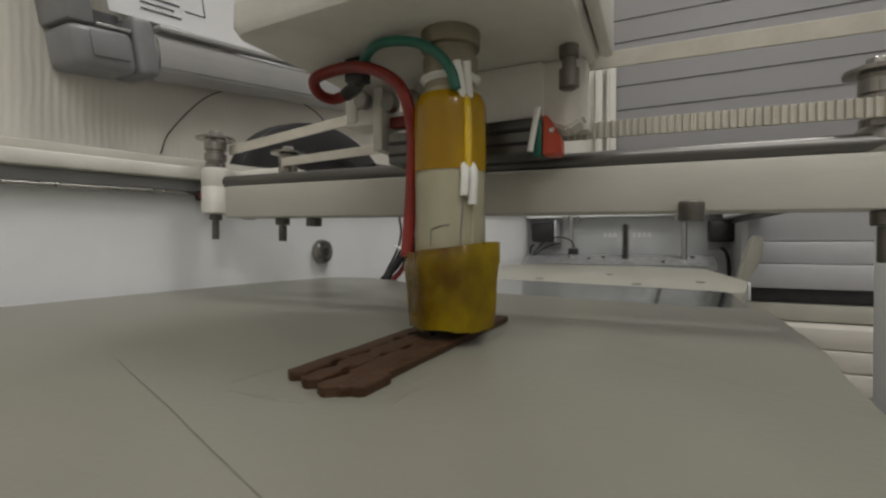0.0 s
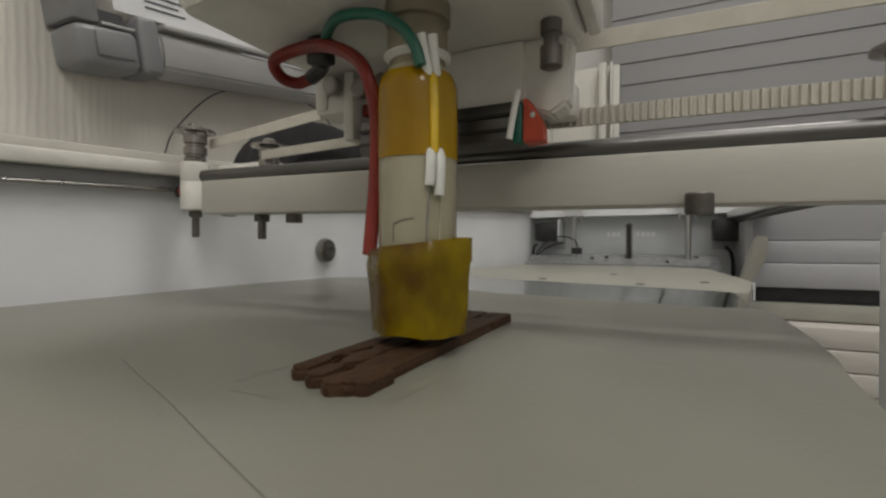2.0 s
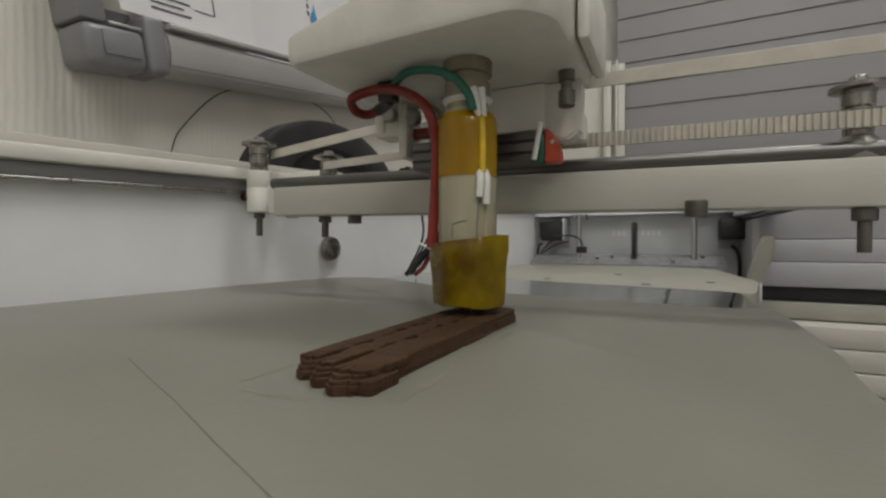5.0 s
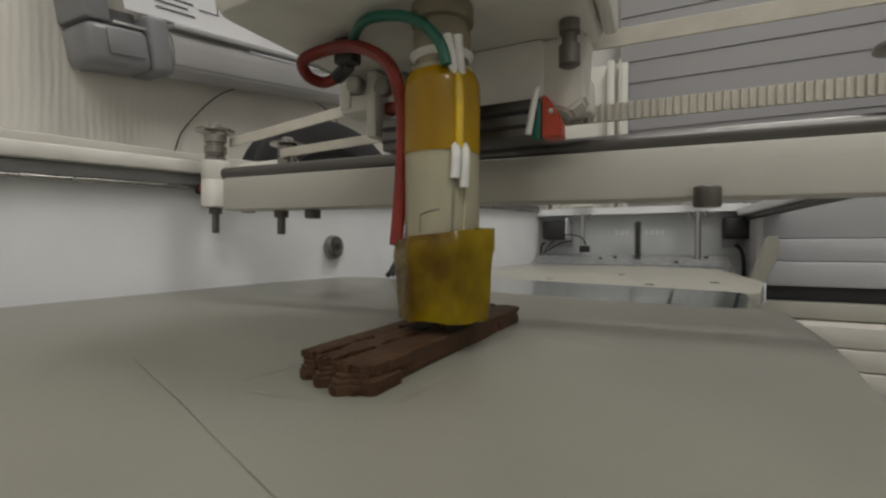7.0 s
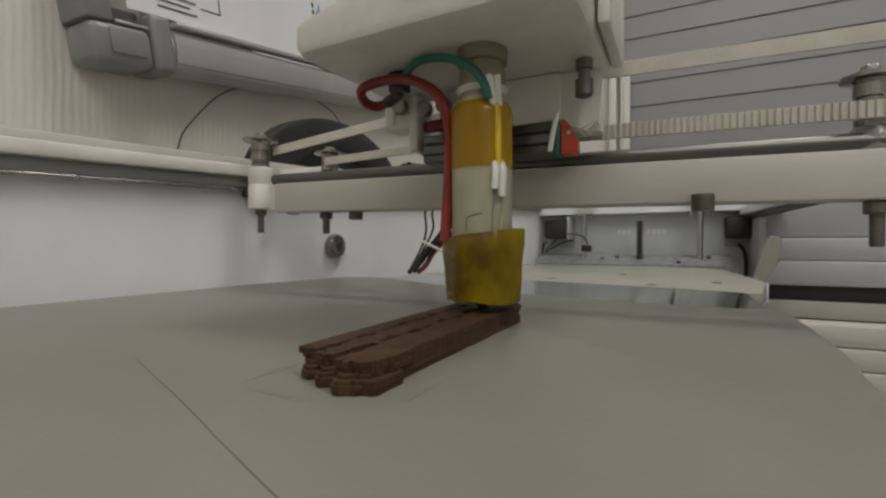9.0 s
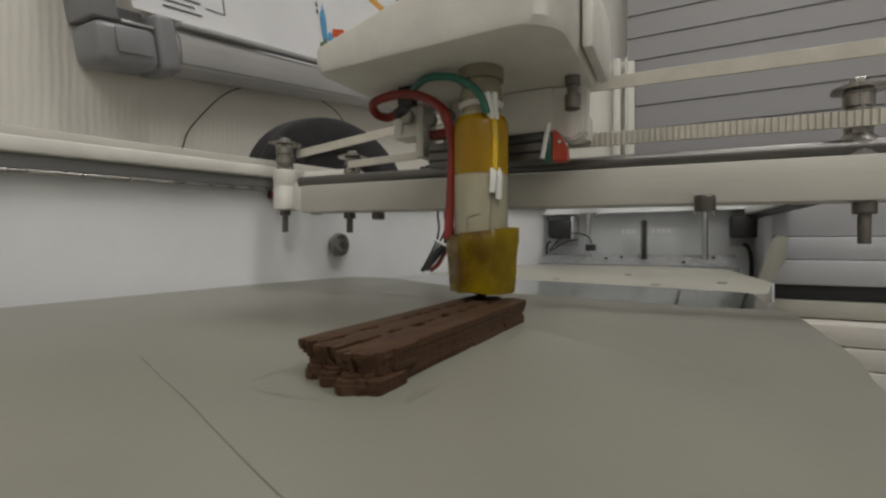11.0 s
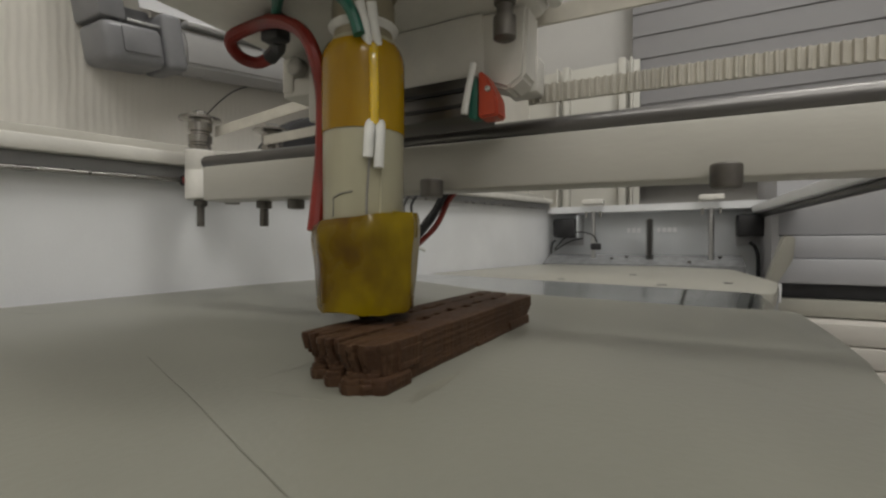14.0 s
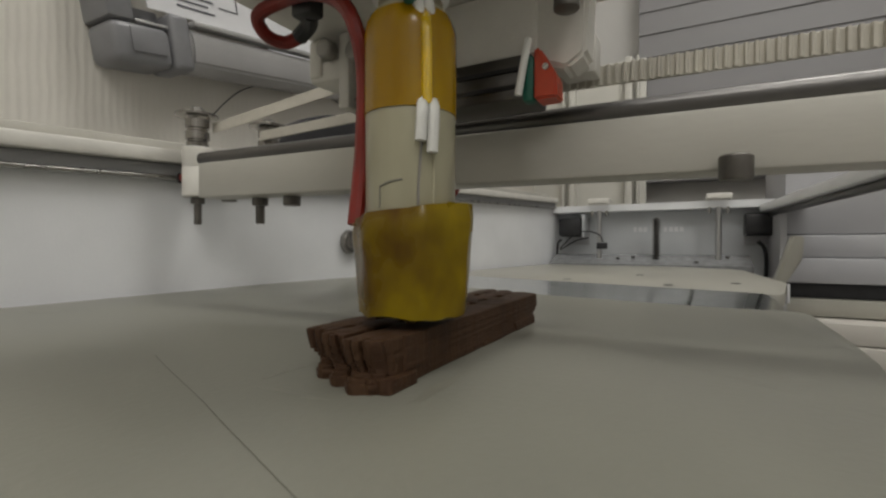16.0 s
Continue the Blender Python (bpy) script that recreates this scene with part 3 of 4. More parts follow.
    blob(0.312, 0.022, 0.006, 0.012, SKYBLUE, 19)
    for k in range(4):
        strip(p, mm, 0.203, 0.2065, 0.076 + 0.008 * k, 0.081 + 0.008 * k, INK)
    p, mm = sheet_thing("white printed poster with navy and orange bands", 0.165, 0.56, 0.120, 0.42, 0.008, PAPER, lean=-4, name="poster")
    strip(p, mm, 0.17, 0.56, 0.1215, 0.1255, NAVY, "print_band")
    strip(p, mm, 0.17, 0.56, 0.152, 0.172, NAVY, "print_band")
    for k in range(9):
        strip(p, mm, 0.235 + 0.012 * k, 0.241 + 0.012 * k + 0.003 * (k % 2), 0.158, 0.165, PAPER, "print_bar", 0.0013)
    strip(p, mm, 0.17, 0.56, 0.196, 0.206, ORANGE, "print_band")
    strip(p, mm, 0.17, 0.56, 0.235, 0.262, NAVY, "print_band")
    c = root("wall_cable", "thin black cable arching over the wallpaper", "cable")
    part("wire", tube([(-0.396, 0.262, 0.120), (-0.396, 0.272, 0.143), (-0.394, 0.310, 0.185), (-0.393, 0.36, 0.205), (-0.393, 0.415, 0.213), (-0.393, 0.47, 0.205), (-0.394, 0.51, 0.17)], 0.0006), BLACKCABLE, c)


# ---- the moving beam ----
def pulley(parent, x, y, z, r=0.0075, height=0.026):
    p = part("pulley", lathe([(r * 0.75, z), (r * 0.8, z + height * 0.12), (r * 0.72, z + height * 0.16), (r * 0.72, z + height * 0.2),
                              (r * 0.85, z + height * 0.22), (r * 0.85, z + height * 0.44), (r * 0.7, z + height * 0.47), (r * 0.7, z + height * 0.52),
                              (r * 0.85, z + height * 0.55), (r * 0.85, z + height * 0.78), (r * 1.0, z + height * 0.84), (r * 1.5, z + height * 0.87),
                              (r * 1.5, z + height * 0.93), (r * 0.9, z + height * 0.95), (r * 0.9, z + height)], 28, Matrix.Translation((x, y, 0))), PULLEYSTEEL, parent, "steel belt pulley with flange")
    part("pulley_screw", hexagon(r * 0.5, z + height + 0.0002, z + height * 1.13, Matrix.Translation((x, y, 0))), STEEL, p)
    return p


def hanging_bolt(parent, x, y, z, r, head, thread):
    b = part("bolt", lathe([(r * 0.9, z - head), (r, z - head * 0.9), (r, z - head * 0.1), (r * 0.9, z - 0.0002)], 18, Matrix.Translation((x, y, 0))), BOLTSTEEL, parent, "steel socket bolt")
    if thread:
        part("thread", lathe([(r * 0.5, z - head - thread), (r * 0.56, z - head - thread + 0.0006), (r * 0.56, z - head - 0.0002)], 14, Matrix.Translation((x, y, 0))), BOLTSTEEL, b)


def belt(parent, x0, x1, y, z0, z1, toothed, pitch=0.0025, rise=0.0):
    strip = box(x0, x1, y, y + 0.0009, z0, z1, 0.0002, seg=1)
    for v in strip.verts:
        v.co.z += rise * (v.co.x - x0) / (x1 - x0)
    b = part("belt", strip, BELT, parent, "ivory toothed timing belt" if toothed else "ivory belt, smooth side")
    if toothed:
        bm = bmesh.new()
        x = x0 + 0.001
        while x < x1 - 0.0015:
            q = [(x, y - 0.0001), (x + 0.0003, y - 0.0011), (x + 0.0010, y - 0.0011), (x + 0.0013, y - 0.0001)]
            lo = [bm.verts.new((a, c, z0 + 0.0001)) for a, c in q]
            hi = [bm.verts.new((a, c, z1 - 0.0001)) for a, c in q]
            for k in range(4):
                bm.faces.new((lo[k], lo[(k + 1) % 4], hi[(k + 1) % 4], hi[k]))
            bm.faces.new(lo[::-1])
            bm.faces.new(hi)
            x += pitch
        part("teeth", bm, BELT, b)


def droop(ob, x0, slope):
    """The beam hangs a little lower towards its far end from x0 on."""
    for o in ob.children_recursive:
        for v in o.data.vertices:
            v.co.z -= slope * max(0.0, v.co.x - x0)


def build_beam():
    g = root("gantry_beam", "ivory cross beam with steel rod, belts and pulleys", "gantry beam")
    part("bar", box(-0.229, 0.100, 0.054, 0.070, 0.0557, 0.0740, 0.0012), BAR, g, "ivory plastic bar")
    part("rod", rod((-0.236, 0.0615, 0.0777), (0.100, 0.0615, 0.0777), 0.0036), DARKSTEEL, g, "dark steel guide rod")
    part("rear_rod", rod((-0.215, 0.088, 0.0770), (0.100, 0.088, 0.0770), 0.0036), DARKSTEEL, g)
    part("post", lathe([(0.0080, 0.0608), (0.0088, 0.0615), (0.0088, 0.0785), (0.0085, 0.0791), (0.0088, 0.0797), (0.0088, 0.0912), (0.0082, 0.0918)], 32, Matrix.Translation((-0.274, 0.084, 0))), PLASTIC, g, "white plastic spacer post")
    pulley(g, -0.274, 0.084, 0.0920, 0.0082, 0.0222)
    hanging_bolt(g, -0.274, 0.084, 0.0607, 0.0040, 0.004, 0.013)
    part("end_plate", box(-0.2620, -0.216, 0.090, 0.112, 0.0812, 0.0905, 0.002), PLASTIC, g, "white plastic carriage end")
    part("end_foot", box(-0.2590, -0.225, 0.078, 0.100, 0.0600, 0.0810, 0.001), PLASTIC, g)
    part("bearing", rod((-0.2865, 0.080, 0.0735), (-0.2865, 0.094, 0.0735), 0.0034), BLACK, g, "black sliding bearing on the side rod")
    part("bearing_tag", box(-0.2830, -0.2760, 0.0775, 0.0800, 0.0712, 0.0752, 0.0006), REDWIRE, g, "dull red tag on the bearing")
    pulley(g, -0.205, 0.080, 0.0800, 0.0068, 0.0175)
    hanging_bolt(g, -0.1975, 0.0675, 0.0556, 0.0040, 0.0042, 0.0095)
    hanging_bolt(g, -0.2360, 0.078, 0.0596, 0.0042, 0.0036, 0)
    hanging_bolt(g, -0.1730, 0.066, 0.0556, 0.0042, 0.005, 0)
    hanging_bolt(g, -0.0855, 0.0492, 0.0592, 0.0045, 0.0070, 0)
    hanging_bolt(g, 0.0112, 0.0496, 0.0592, 0.0042, 0.0072, 0)
    hanging_bolt(g, 0.0675, 0.060, 0.0556, 0.0040, 0.0050, 0.012)
    belt(g, -0.270, -0.085, 0.0915, 0.1022, 0.1086, False, rise=0.0195)
    belt(g, -0.203, -0.085, 0.072, 0.0865, 0.0915, False, rise=0.0055)
    belt(g, -0.050, 0.100, 0.058, 0.0856, 0.0922, True)
    belt(g, -0.050, 0.100, 0.056, 0.1125, 0.1190, False)
    pulley(g, 0.067, 0.066, 0.0838, 0.0062, 0.0205)
    part("pulley_foot", lathe([(0.0075, 0.0725), (0.008, 0.074), (0.008, 0.080), (0.005, 0.0836)], 24, Matrix.Translation((0.067, 0.066, 0))), ALU, g)
    part("end_plate", box(0.062, 0.100, 0.0622, 0.086, 0.0795, 0.0800, 0.0001), PLASTIC, g)
    droop(g, -0.2, 0.017)
    return g


# ---- the print head ----
def at(side, toward, z):
    """A place about the nozzle's axis: metres to the side and towards the front right corner of the bed."""
    return (0.885 * side + 0.466 * toward, 0.466 * side - 0.885 * toward, z)


def wrap(bm, z0, z1, radius, n, facets, seed, tilt=0.0, crumple=0.0, rings=9):
    """A band of tape wound round the barrel, with flats, creases and a slanting upper edge."""
    rnd = random.Random(seed)
    jit = [1 + crumple * rnd.uniform(-1, 1) for _ in range(facets)]
    loops = []
    for j in range(rings):
        s = j / (rings - 1)
        loop = []
        for k in range(n):
            a = 2 * math.pi * k / n
            f = (a / (2 * math.pi) * facets) % facets
            i = int(f)
            j0, j1 = jit[i], jit[(i + 1) % facets]
            w = j0 + (j1 - j0) * (f - i)
            half = math.pi / facets
            flat_r = math.cos(half) / math.cos((a % (2 * half)) - half)
            wave = noise.noise(Vector((math.cos(a) * 2.2, math.sin(a) * 2.2, s * 2.5 + seed)))
            r = radius(s) * (w * (1 + (flat_r - 1) * 0.6) + crumple * 0.6 * wave)
            top = z0 + (z1 - z0) * s + tilt * s * (math.cos(a - 0.2) + 0.25 * wave) + (1 - s) * 0.03 * crumple * wave
            loop.append(bm.verts.new((r * math.cos(a), r * math.sin(a), top)))
        loops.append(loop)
    for a_, b_ in zip(loops, loops[1:]):
        for k in range(n):
            bm.faces.new((a_[k], a_[(k + 1) % n], b_[(k + 1) % n], b_[k]))
    bm.faces.new(loops[0][::-1])
    bm.faces.new(loops[-1])
    return bm


def build_head():
    h = root("syringe_extruder", "white carriage with a taped syringe and coloured wires", "extruder")
    # carriage
    out = rounded([(-0.067, -0.029), (0.030, -0.033), (0.040, -0.022), (0.041, 0.048), (-0.066, 0.048)], [0.006, 0.006, 0.006, 0.004, 0.008], 8)
    bm = bmesh.new()
    loops = []
    for inset, z in ((0.0040, 0.1075), (0.0014, 0.1083), (0.0, 0.1108), (0.0, None)):
        fx, fy = 1 - inset / 0.054, 1 - inset / 0.040
        loops.append([bm.verts.new((-0.013 + (x + 0.013) * fx, 0.008 + (y - 0.008) * fy, z or min(0.150, 0.1175 + 0.235 * (x + 0.067)))) for x, y in out])
    for a, b in zip(loops, loops[1:]):
        for k in range(len(out)):
            bm.faces.new((a[k], a[(k + 1) % len(out)], b[(k + 1) % len(out)], b[k]))
    bm.faces.new(loops[0][::-1])
    bmesh.ops.triangulate(bm, faces=[bm.faces.new(loops[-1])])
    part("carriage", bm, PLASTIC, h, "white rounded carriage plate")
    part("rear_block", box(-0.020, 0.034, 0.0485, 0.056, 0.1100, 0.1260, 0.002), PLASTIC, h)
    part("side_cheek", box(0.0412, 0.046, 0.000, 0.046, 0.1090, 0.138, 0.002), PLASTIC, h)
    bm = bmesh.new()
    prof = [(0.012, 0.1074), (0.0375, 0.1074), (0.0365, 0.0850), (0.0310, 0.0815), (0.0225, 0.0845)]
    for y in (0.034, 0.046):
        for x, z in prof:
            bm.verts.new((x, y, z))
    bm.verts.ensure_lookup_table()
    n = len(prof)
    bm.faces.new(bm.verts[:n])
    bm.faces.new(bm.verts[n:][::-1])
    for k in range(n):
        bm.faces.new((bm.verts[k], bm.verts[n + k], bm.verts[n + (k + 1) % n], bm.verts[(k + 1) % n]))
    bmesh.ops.bevel(bm, geom=bm.edges[:], offset=0.0012, segments=2, affect="EDGES")
    part("right_bracket", bm, PLASTIC, h, "white plastic bracket")
    part("belt_clamp", box(0.026, 0.037, 0.0465, 0.0555, 0.0838, 0.0960, 0.0010), PLASTIC, h)
    slider = part("slider", box(-0.042, 0.022, 0.0300, 0.0470, 0.0735, 0.0865, 0.001), DARKSTEEL, h, "dark metal sliding block")
    for z in (0.0765, 0.0815):
        part("groove", box(-0.0415, 0.0215, 0.0292, 0.0300, z, z + 0.0012), BLACK, slider)
    part("stem", box(-0.030, 0.0225, 0.0325, 0.0460, 0.0868, 0.1074, 0.001), PLASTIC, h)
    # connector at the right of the slider
    bm = bmesh.new()
    prof = [(0.0238, 0.0715), (0.0238, 0.0862), (0.0256, 0.0855), (0.0300, 0.0775), (0.0304, 0.0715)]
    ends = [[bm.verts.new((x, y, z)) for x, z in prof] for y in (0.0265, 0.0340)]
    bm.faces.new(ends[0])
    bm.faces.new(ends[1][::-1])
    for k in range(5):
        bm.faces.new((ends[0][k], ends[1][k], ends[1][(k + 1) % 5], ends[0][(k + 1) % 5]))
    bmesh.ops.bevel(bm, geom=bm.edges[:], offset=0.0006, segments=2, affect="EDGES")
    part("red_plug", bm, PLUGRED, h, "orange-red plug")
    part("green_plug", box(0.0200, 0.0236, 0.0270, 0.0320, 0.0715, 0.0845, 0.0012), GREENWIRE, h, "dark green plug")
    part("plug_screw", lathe([(0.0009, 0.0), (0.0009, 0.001)], 10, Matrix.Translation((0.0272, 0.0268, 0.0800)) @ Matrix.Rotation(radians(90), 4, "X")), STEEL, h)
    part("plug_wire", tube([(0.0224, 0.0262, 0.0885), (0.0210, 0.0257, 0.081), (0.0196, 0.0255, 0.0730)], 0.0011), WHITEWIRE, h)
    # left brackets
    bm = box(-0.064, -0.058, 0.030, 0.046, 0.0930, 0.1073, 0.0012)
    box(-0.050, -0.045, 0.030, 0.046, 0.0800, 0.1073, 0.0012, bm=bm)
    box(-0.0645, -0.0445, 0.031, 0.045, 0.0915, 0.0990, 0.0012, bm=bm)
    box(-0.0385, -0.0345, 0.040, 0.0455, 0.0775, 0.1073, 0.001, bm=bm)
    box(-0.0445, -0.0340, 0.0405, 0.045, 0.0770, 0.0805, 0.001, bm=bm)
    part("left_bracket", bm, PLASTIC, h, "white plastic belt bracket")
    for x, z in ((-0.0535, 0.1015), (-0.040, 0.0985), (-0.030, 0.099)):
        part("bracket_bolt", lathe([(0.0034, 0.0), (0.0036, 0.0006), (0.0036, 0.004), (0.0030, 0.0046)], 16, Matrix.Translation((x, 0.0305, z)) @ Matrix.Rotation(radians(90), 4, "X")), ALU, h, "small steel bolt")
    part("red_tag", box(-0.0442, -0.034, 0.0345, 0.040, 0.0900, 0.0950, 0.001), REDWIRE, h)
    for x, y in ((0.0333, 0.0245),):
        part("carriage_bolt", lathe([(0.0024, 0.0928), (0.0034, 0.0934), (0.0034, 0.0995), (0.0024, 0.0999), (0.0024, 0.1032), (0.0033, 0.1036), (0.0033, 0.1074)], 18, Matrix.Translation((x, y, 0))), BOLTSTEEL, h, "steel socket bolt under the carriage")
    # syringe
    part("collar", lathe([(0.0082, 0.0860), (0.0082, 0.0930), (0.0088, 0.0932), (0.0088, 0.0990), (0.0080, 0.0994), (0.0080, 0.1020), (0.0095, 0.1024), (0.0095, 0.1074)], 32), COLLAR, h, "dull brownish metal collar")
    part("barrel", lathe([(0.0104, 0.034), (0.0113, 0.036), (0.0113, 0.0600), (0.0113, 0.0770), (0.0095, 0.0820), (0.0090, 0.0885), (0.0072, 0.0892)], 40), BARREL, h, "clouded plastic syringe barrel")
    part("barrel_ridge", tube([at(-0.0065, 0.0092, 0.0445), at(-0.004, 0.0106, 0.0455), at(-0.001, 0.0112, 0.0460)], 0.0003), SMEAR, h, "dull moulded rib")
    part("barrel_rib", tube([at(-0.0066, 0.0093, 0.0395), at(-0.0065, 0.0093, 0.0420), at(-0.0065, 0.0093, 0.0447)], 0.00022), SMEAR, h, "dull moulded rib")
    part("thin_lead", tube([at(0.0034, 0.0108, 0.0560), at(0.0030, 0.0110, 0.0500), at(0.0026, 0.0111, 0.0440), at(0.0026, 0.0112, 0.0385)], 0.00035), ALU, h, "thin grey lead along the barrel")
    part("barrel_seam", tube([at(0.0062, 0.0095, 0.0620), at(0.0062, 0.0095, 0.0500), at(0.0060, 0.0096, 0.0390)], 0.0004), BARREL, h, "pale seam of the barrel")
    part("upper_tape", wrap(bmesh.new(), 0.0628, 0.0868, lambda s: 0.0117 - 0.0013 * max(0, (s - 0.80) / 0.20) ** 2, 48, 14, 3, 0.0, 0.002, 16), AMBER, h, "glossy amber polyimide tape")
    # Ridge over the wires; its bright colour imitates the tape's specular streak.
    part("highlight_ridge", tube([at(0.0040, 0.0085, 0.0850), at(0.0044, 0.0106, 0.0815), at(0.0046, 0.0108, 0.0745), at(0.0046, 0.0107, 0.0632)], 0.0013, flat=1.0), RIDGE, h, "amber ridge over the wires, coloured bright as the tape's highlight")
    part("lower_tape", wrap(bmesh.new(), 0.0139, 0.0390, lambda s: 0.0140 + 0.0022 * s - 0.0012 * max(0, (s - 0.8) / 0.2) ** 2, 64, 7, 11, 0.0018, 0.075, 16), OLIVE, h, "crumpled amber tape stained with chocolate").location = at(0.0008, 0, 0)
    part("tape_flap", prism([at(0.0095, 0.0112, 0)[:2], at(0.0152, 0.005, 0)[:2], at(0.0154, 0.0046, 0)[:2], at(0.0093, 0.0108, 0)[:2]], 0.034, 0.0408), OLIVE, h)
    part("nozzle", lathe([(0.0011, TIP), (0.0013, TIP + 0.0006), (0.0026, 0.0130), (0.0034, 0.0150)], 24), CHOC, h, "nozzle tip covered in chocolate")
    part("hanging_drip", lathe([(0.0003, TIP - 0.0045), (0.0006, TIP - 0.003), (0.0007, TIP - 0.0002)], 10), CHOC, h, "thin thread of chocolate")
    # wires
    plug = part("connector", box(-0.0040, 0.0040, -0.0030, 0.0030, 0.0985, 0.1074, 0.001), BLACK, h, "black connector")
    plug.location = (-0.0385, 0.0035, 0)
    red = tube([(-0.0490, 0.0110, 0.0982), (-0.0540, 0.0090, 0.0966), (-0.0568, 0.0040, 0.0978), (-0.0545, -0.0010, 0.1012),
                (-0.0445, -0.0005, 0.1034), (-0.0315, -0.0030, 0.1012), (-0.0200, -0.0052, 0.0955), (-0.0132, -0.0066, 0.0880), at(-0.0122, -0.002, 0.076),
                at(-0.0125, -0.003, 0.060), at(-0.0132, -0.002, 0.048), at(-0.0140, 0.000, 0.036)], 0.0021)
    part("black_sheath", tube([(-0.0385, 0.0045, 0.1005), (-0.0435, 0.0090, 0.0998), (-0.0492, 0.0109, 0.0983)], 0.0026), BLACKCABLE, h)
    part("red_wire", red, REDWIRE, h, "thick red wire looped down the barrel")
    part("green_wire", tube([(-0.0365, 0.0015, 0.1030), at(-0.0240, -0.002, 0.1045), at(-0.013, 0.005, 0.1030), at(-0.0055, 0.0100, 0.0980), at(-0.001, 0.0125, 0.092), at(0.001, 0.0125, 0.086)], 0.0016), GREENWIRE, h, "dark green wire")
    for k in (0, 1):
        part("white_wire", tube([at(0.001 + 0.003 * k, 0.012, 0.0945), at(0.0022 + 0.0024 * k, 0.0112 - 0.001 * k, 0.0885), at(0.0030 + 0.0024 * k, 0.0090 - 0.0012 * k, 0.082), at(0.0030 + 0.0024 * k, 0.0090 - 0.0012 * k, 0.070), at(0.0034 + 0.0024 * k, 0.0098 - 0.0012 * k, 0.0645),
                                 at(0.0036 + 0.0026 * k, 0.0128 - 0.0012 * k, 0.0612), at(0.0032 + 0.0026 * k, 0.0128 - 0.0012 * k, 0.0545 - 0.0025 * k)], 0.00135), WHITEWIRE, h, "white wire")
    part("paste_seal", lathe([(0.0079, 0.0908), (0.0098, 0.0925), (0.0098, 0.0928), (0.0083, 0.0929)], 24), WHITEWIRE, h)
    return h


# ---- the chocolate ----
LAYER = TIP / LAYERS


def bead(x, y0, y1, half, seed, shift, side=0, thin=0.0):
    """One laid strand along the bar: flattened, wavy and rounded at its ends, with gaps towards its neighbours."""
    bm = bmesh.new()
    n, steps = 12, 64
    rings = []
    for j in range(steps + 1):
        s = j / steps
        y = y0 + (y1 - y0) * s
        near = min(s, 1 - s) * (y1 - y0)
        end = math.sqrt(max(0.05, 1 - max(0, 1 - near / (half * 0.7)) ** 2))
        slot = 0.0016 * min(1, max(0, (noise.noise(Vector((seed * 9.7 + 2, y * 130, 1))) - 0.10) / 0.16)) * min(1, near / 0.012)
        grow = (0.0005 * (side == 0) + thin) * min(1, max(0, (y - 0.086) / 0.012))
        w = (half + grow - slot * (0.5 if side else 1.0)) * end * (1 + 0.018 * noise.noise(Vector((seed * 7.3, y * 160, shift))))
        cx = x + side * slot * 0.5 + 0.0003 * noise.noise(Vector((y * 60, seed * 3.1, 5))) + 0.0001 * noise.noise(Vector((y * 300, seed, shift * 3)))
        ring = []
        for k in range(n):
            a = 2 * math.pi * (k + 0.5) / n
            c, q = math.cos(a), math.sin(a)
            lump = 0.00010 * noise.noise(Vector((y * 240, seed * 5 + k, shift)))
            ring.append(bm.verts.new((cx + w * math.copysign(abs(c) ** 0.16, c), y, LAYER * (0.5 + 0.86 * math.copysign(abs(q) ** 0.4, q)) + lump)))
        rings.append(ring)
    for a_, b_ in zip(rings, rings[1:]):
        for k in range(n):
            bm.faces.new((a_[k], a_[(k + 1) % n], b_[(k + 1) % n], b_[k]))
    bm.faces.new(rings[0][::-1])
    bm.faces.new(rings[-1])
    return bm


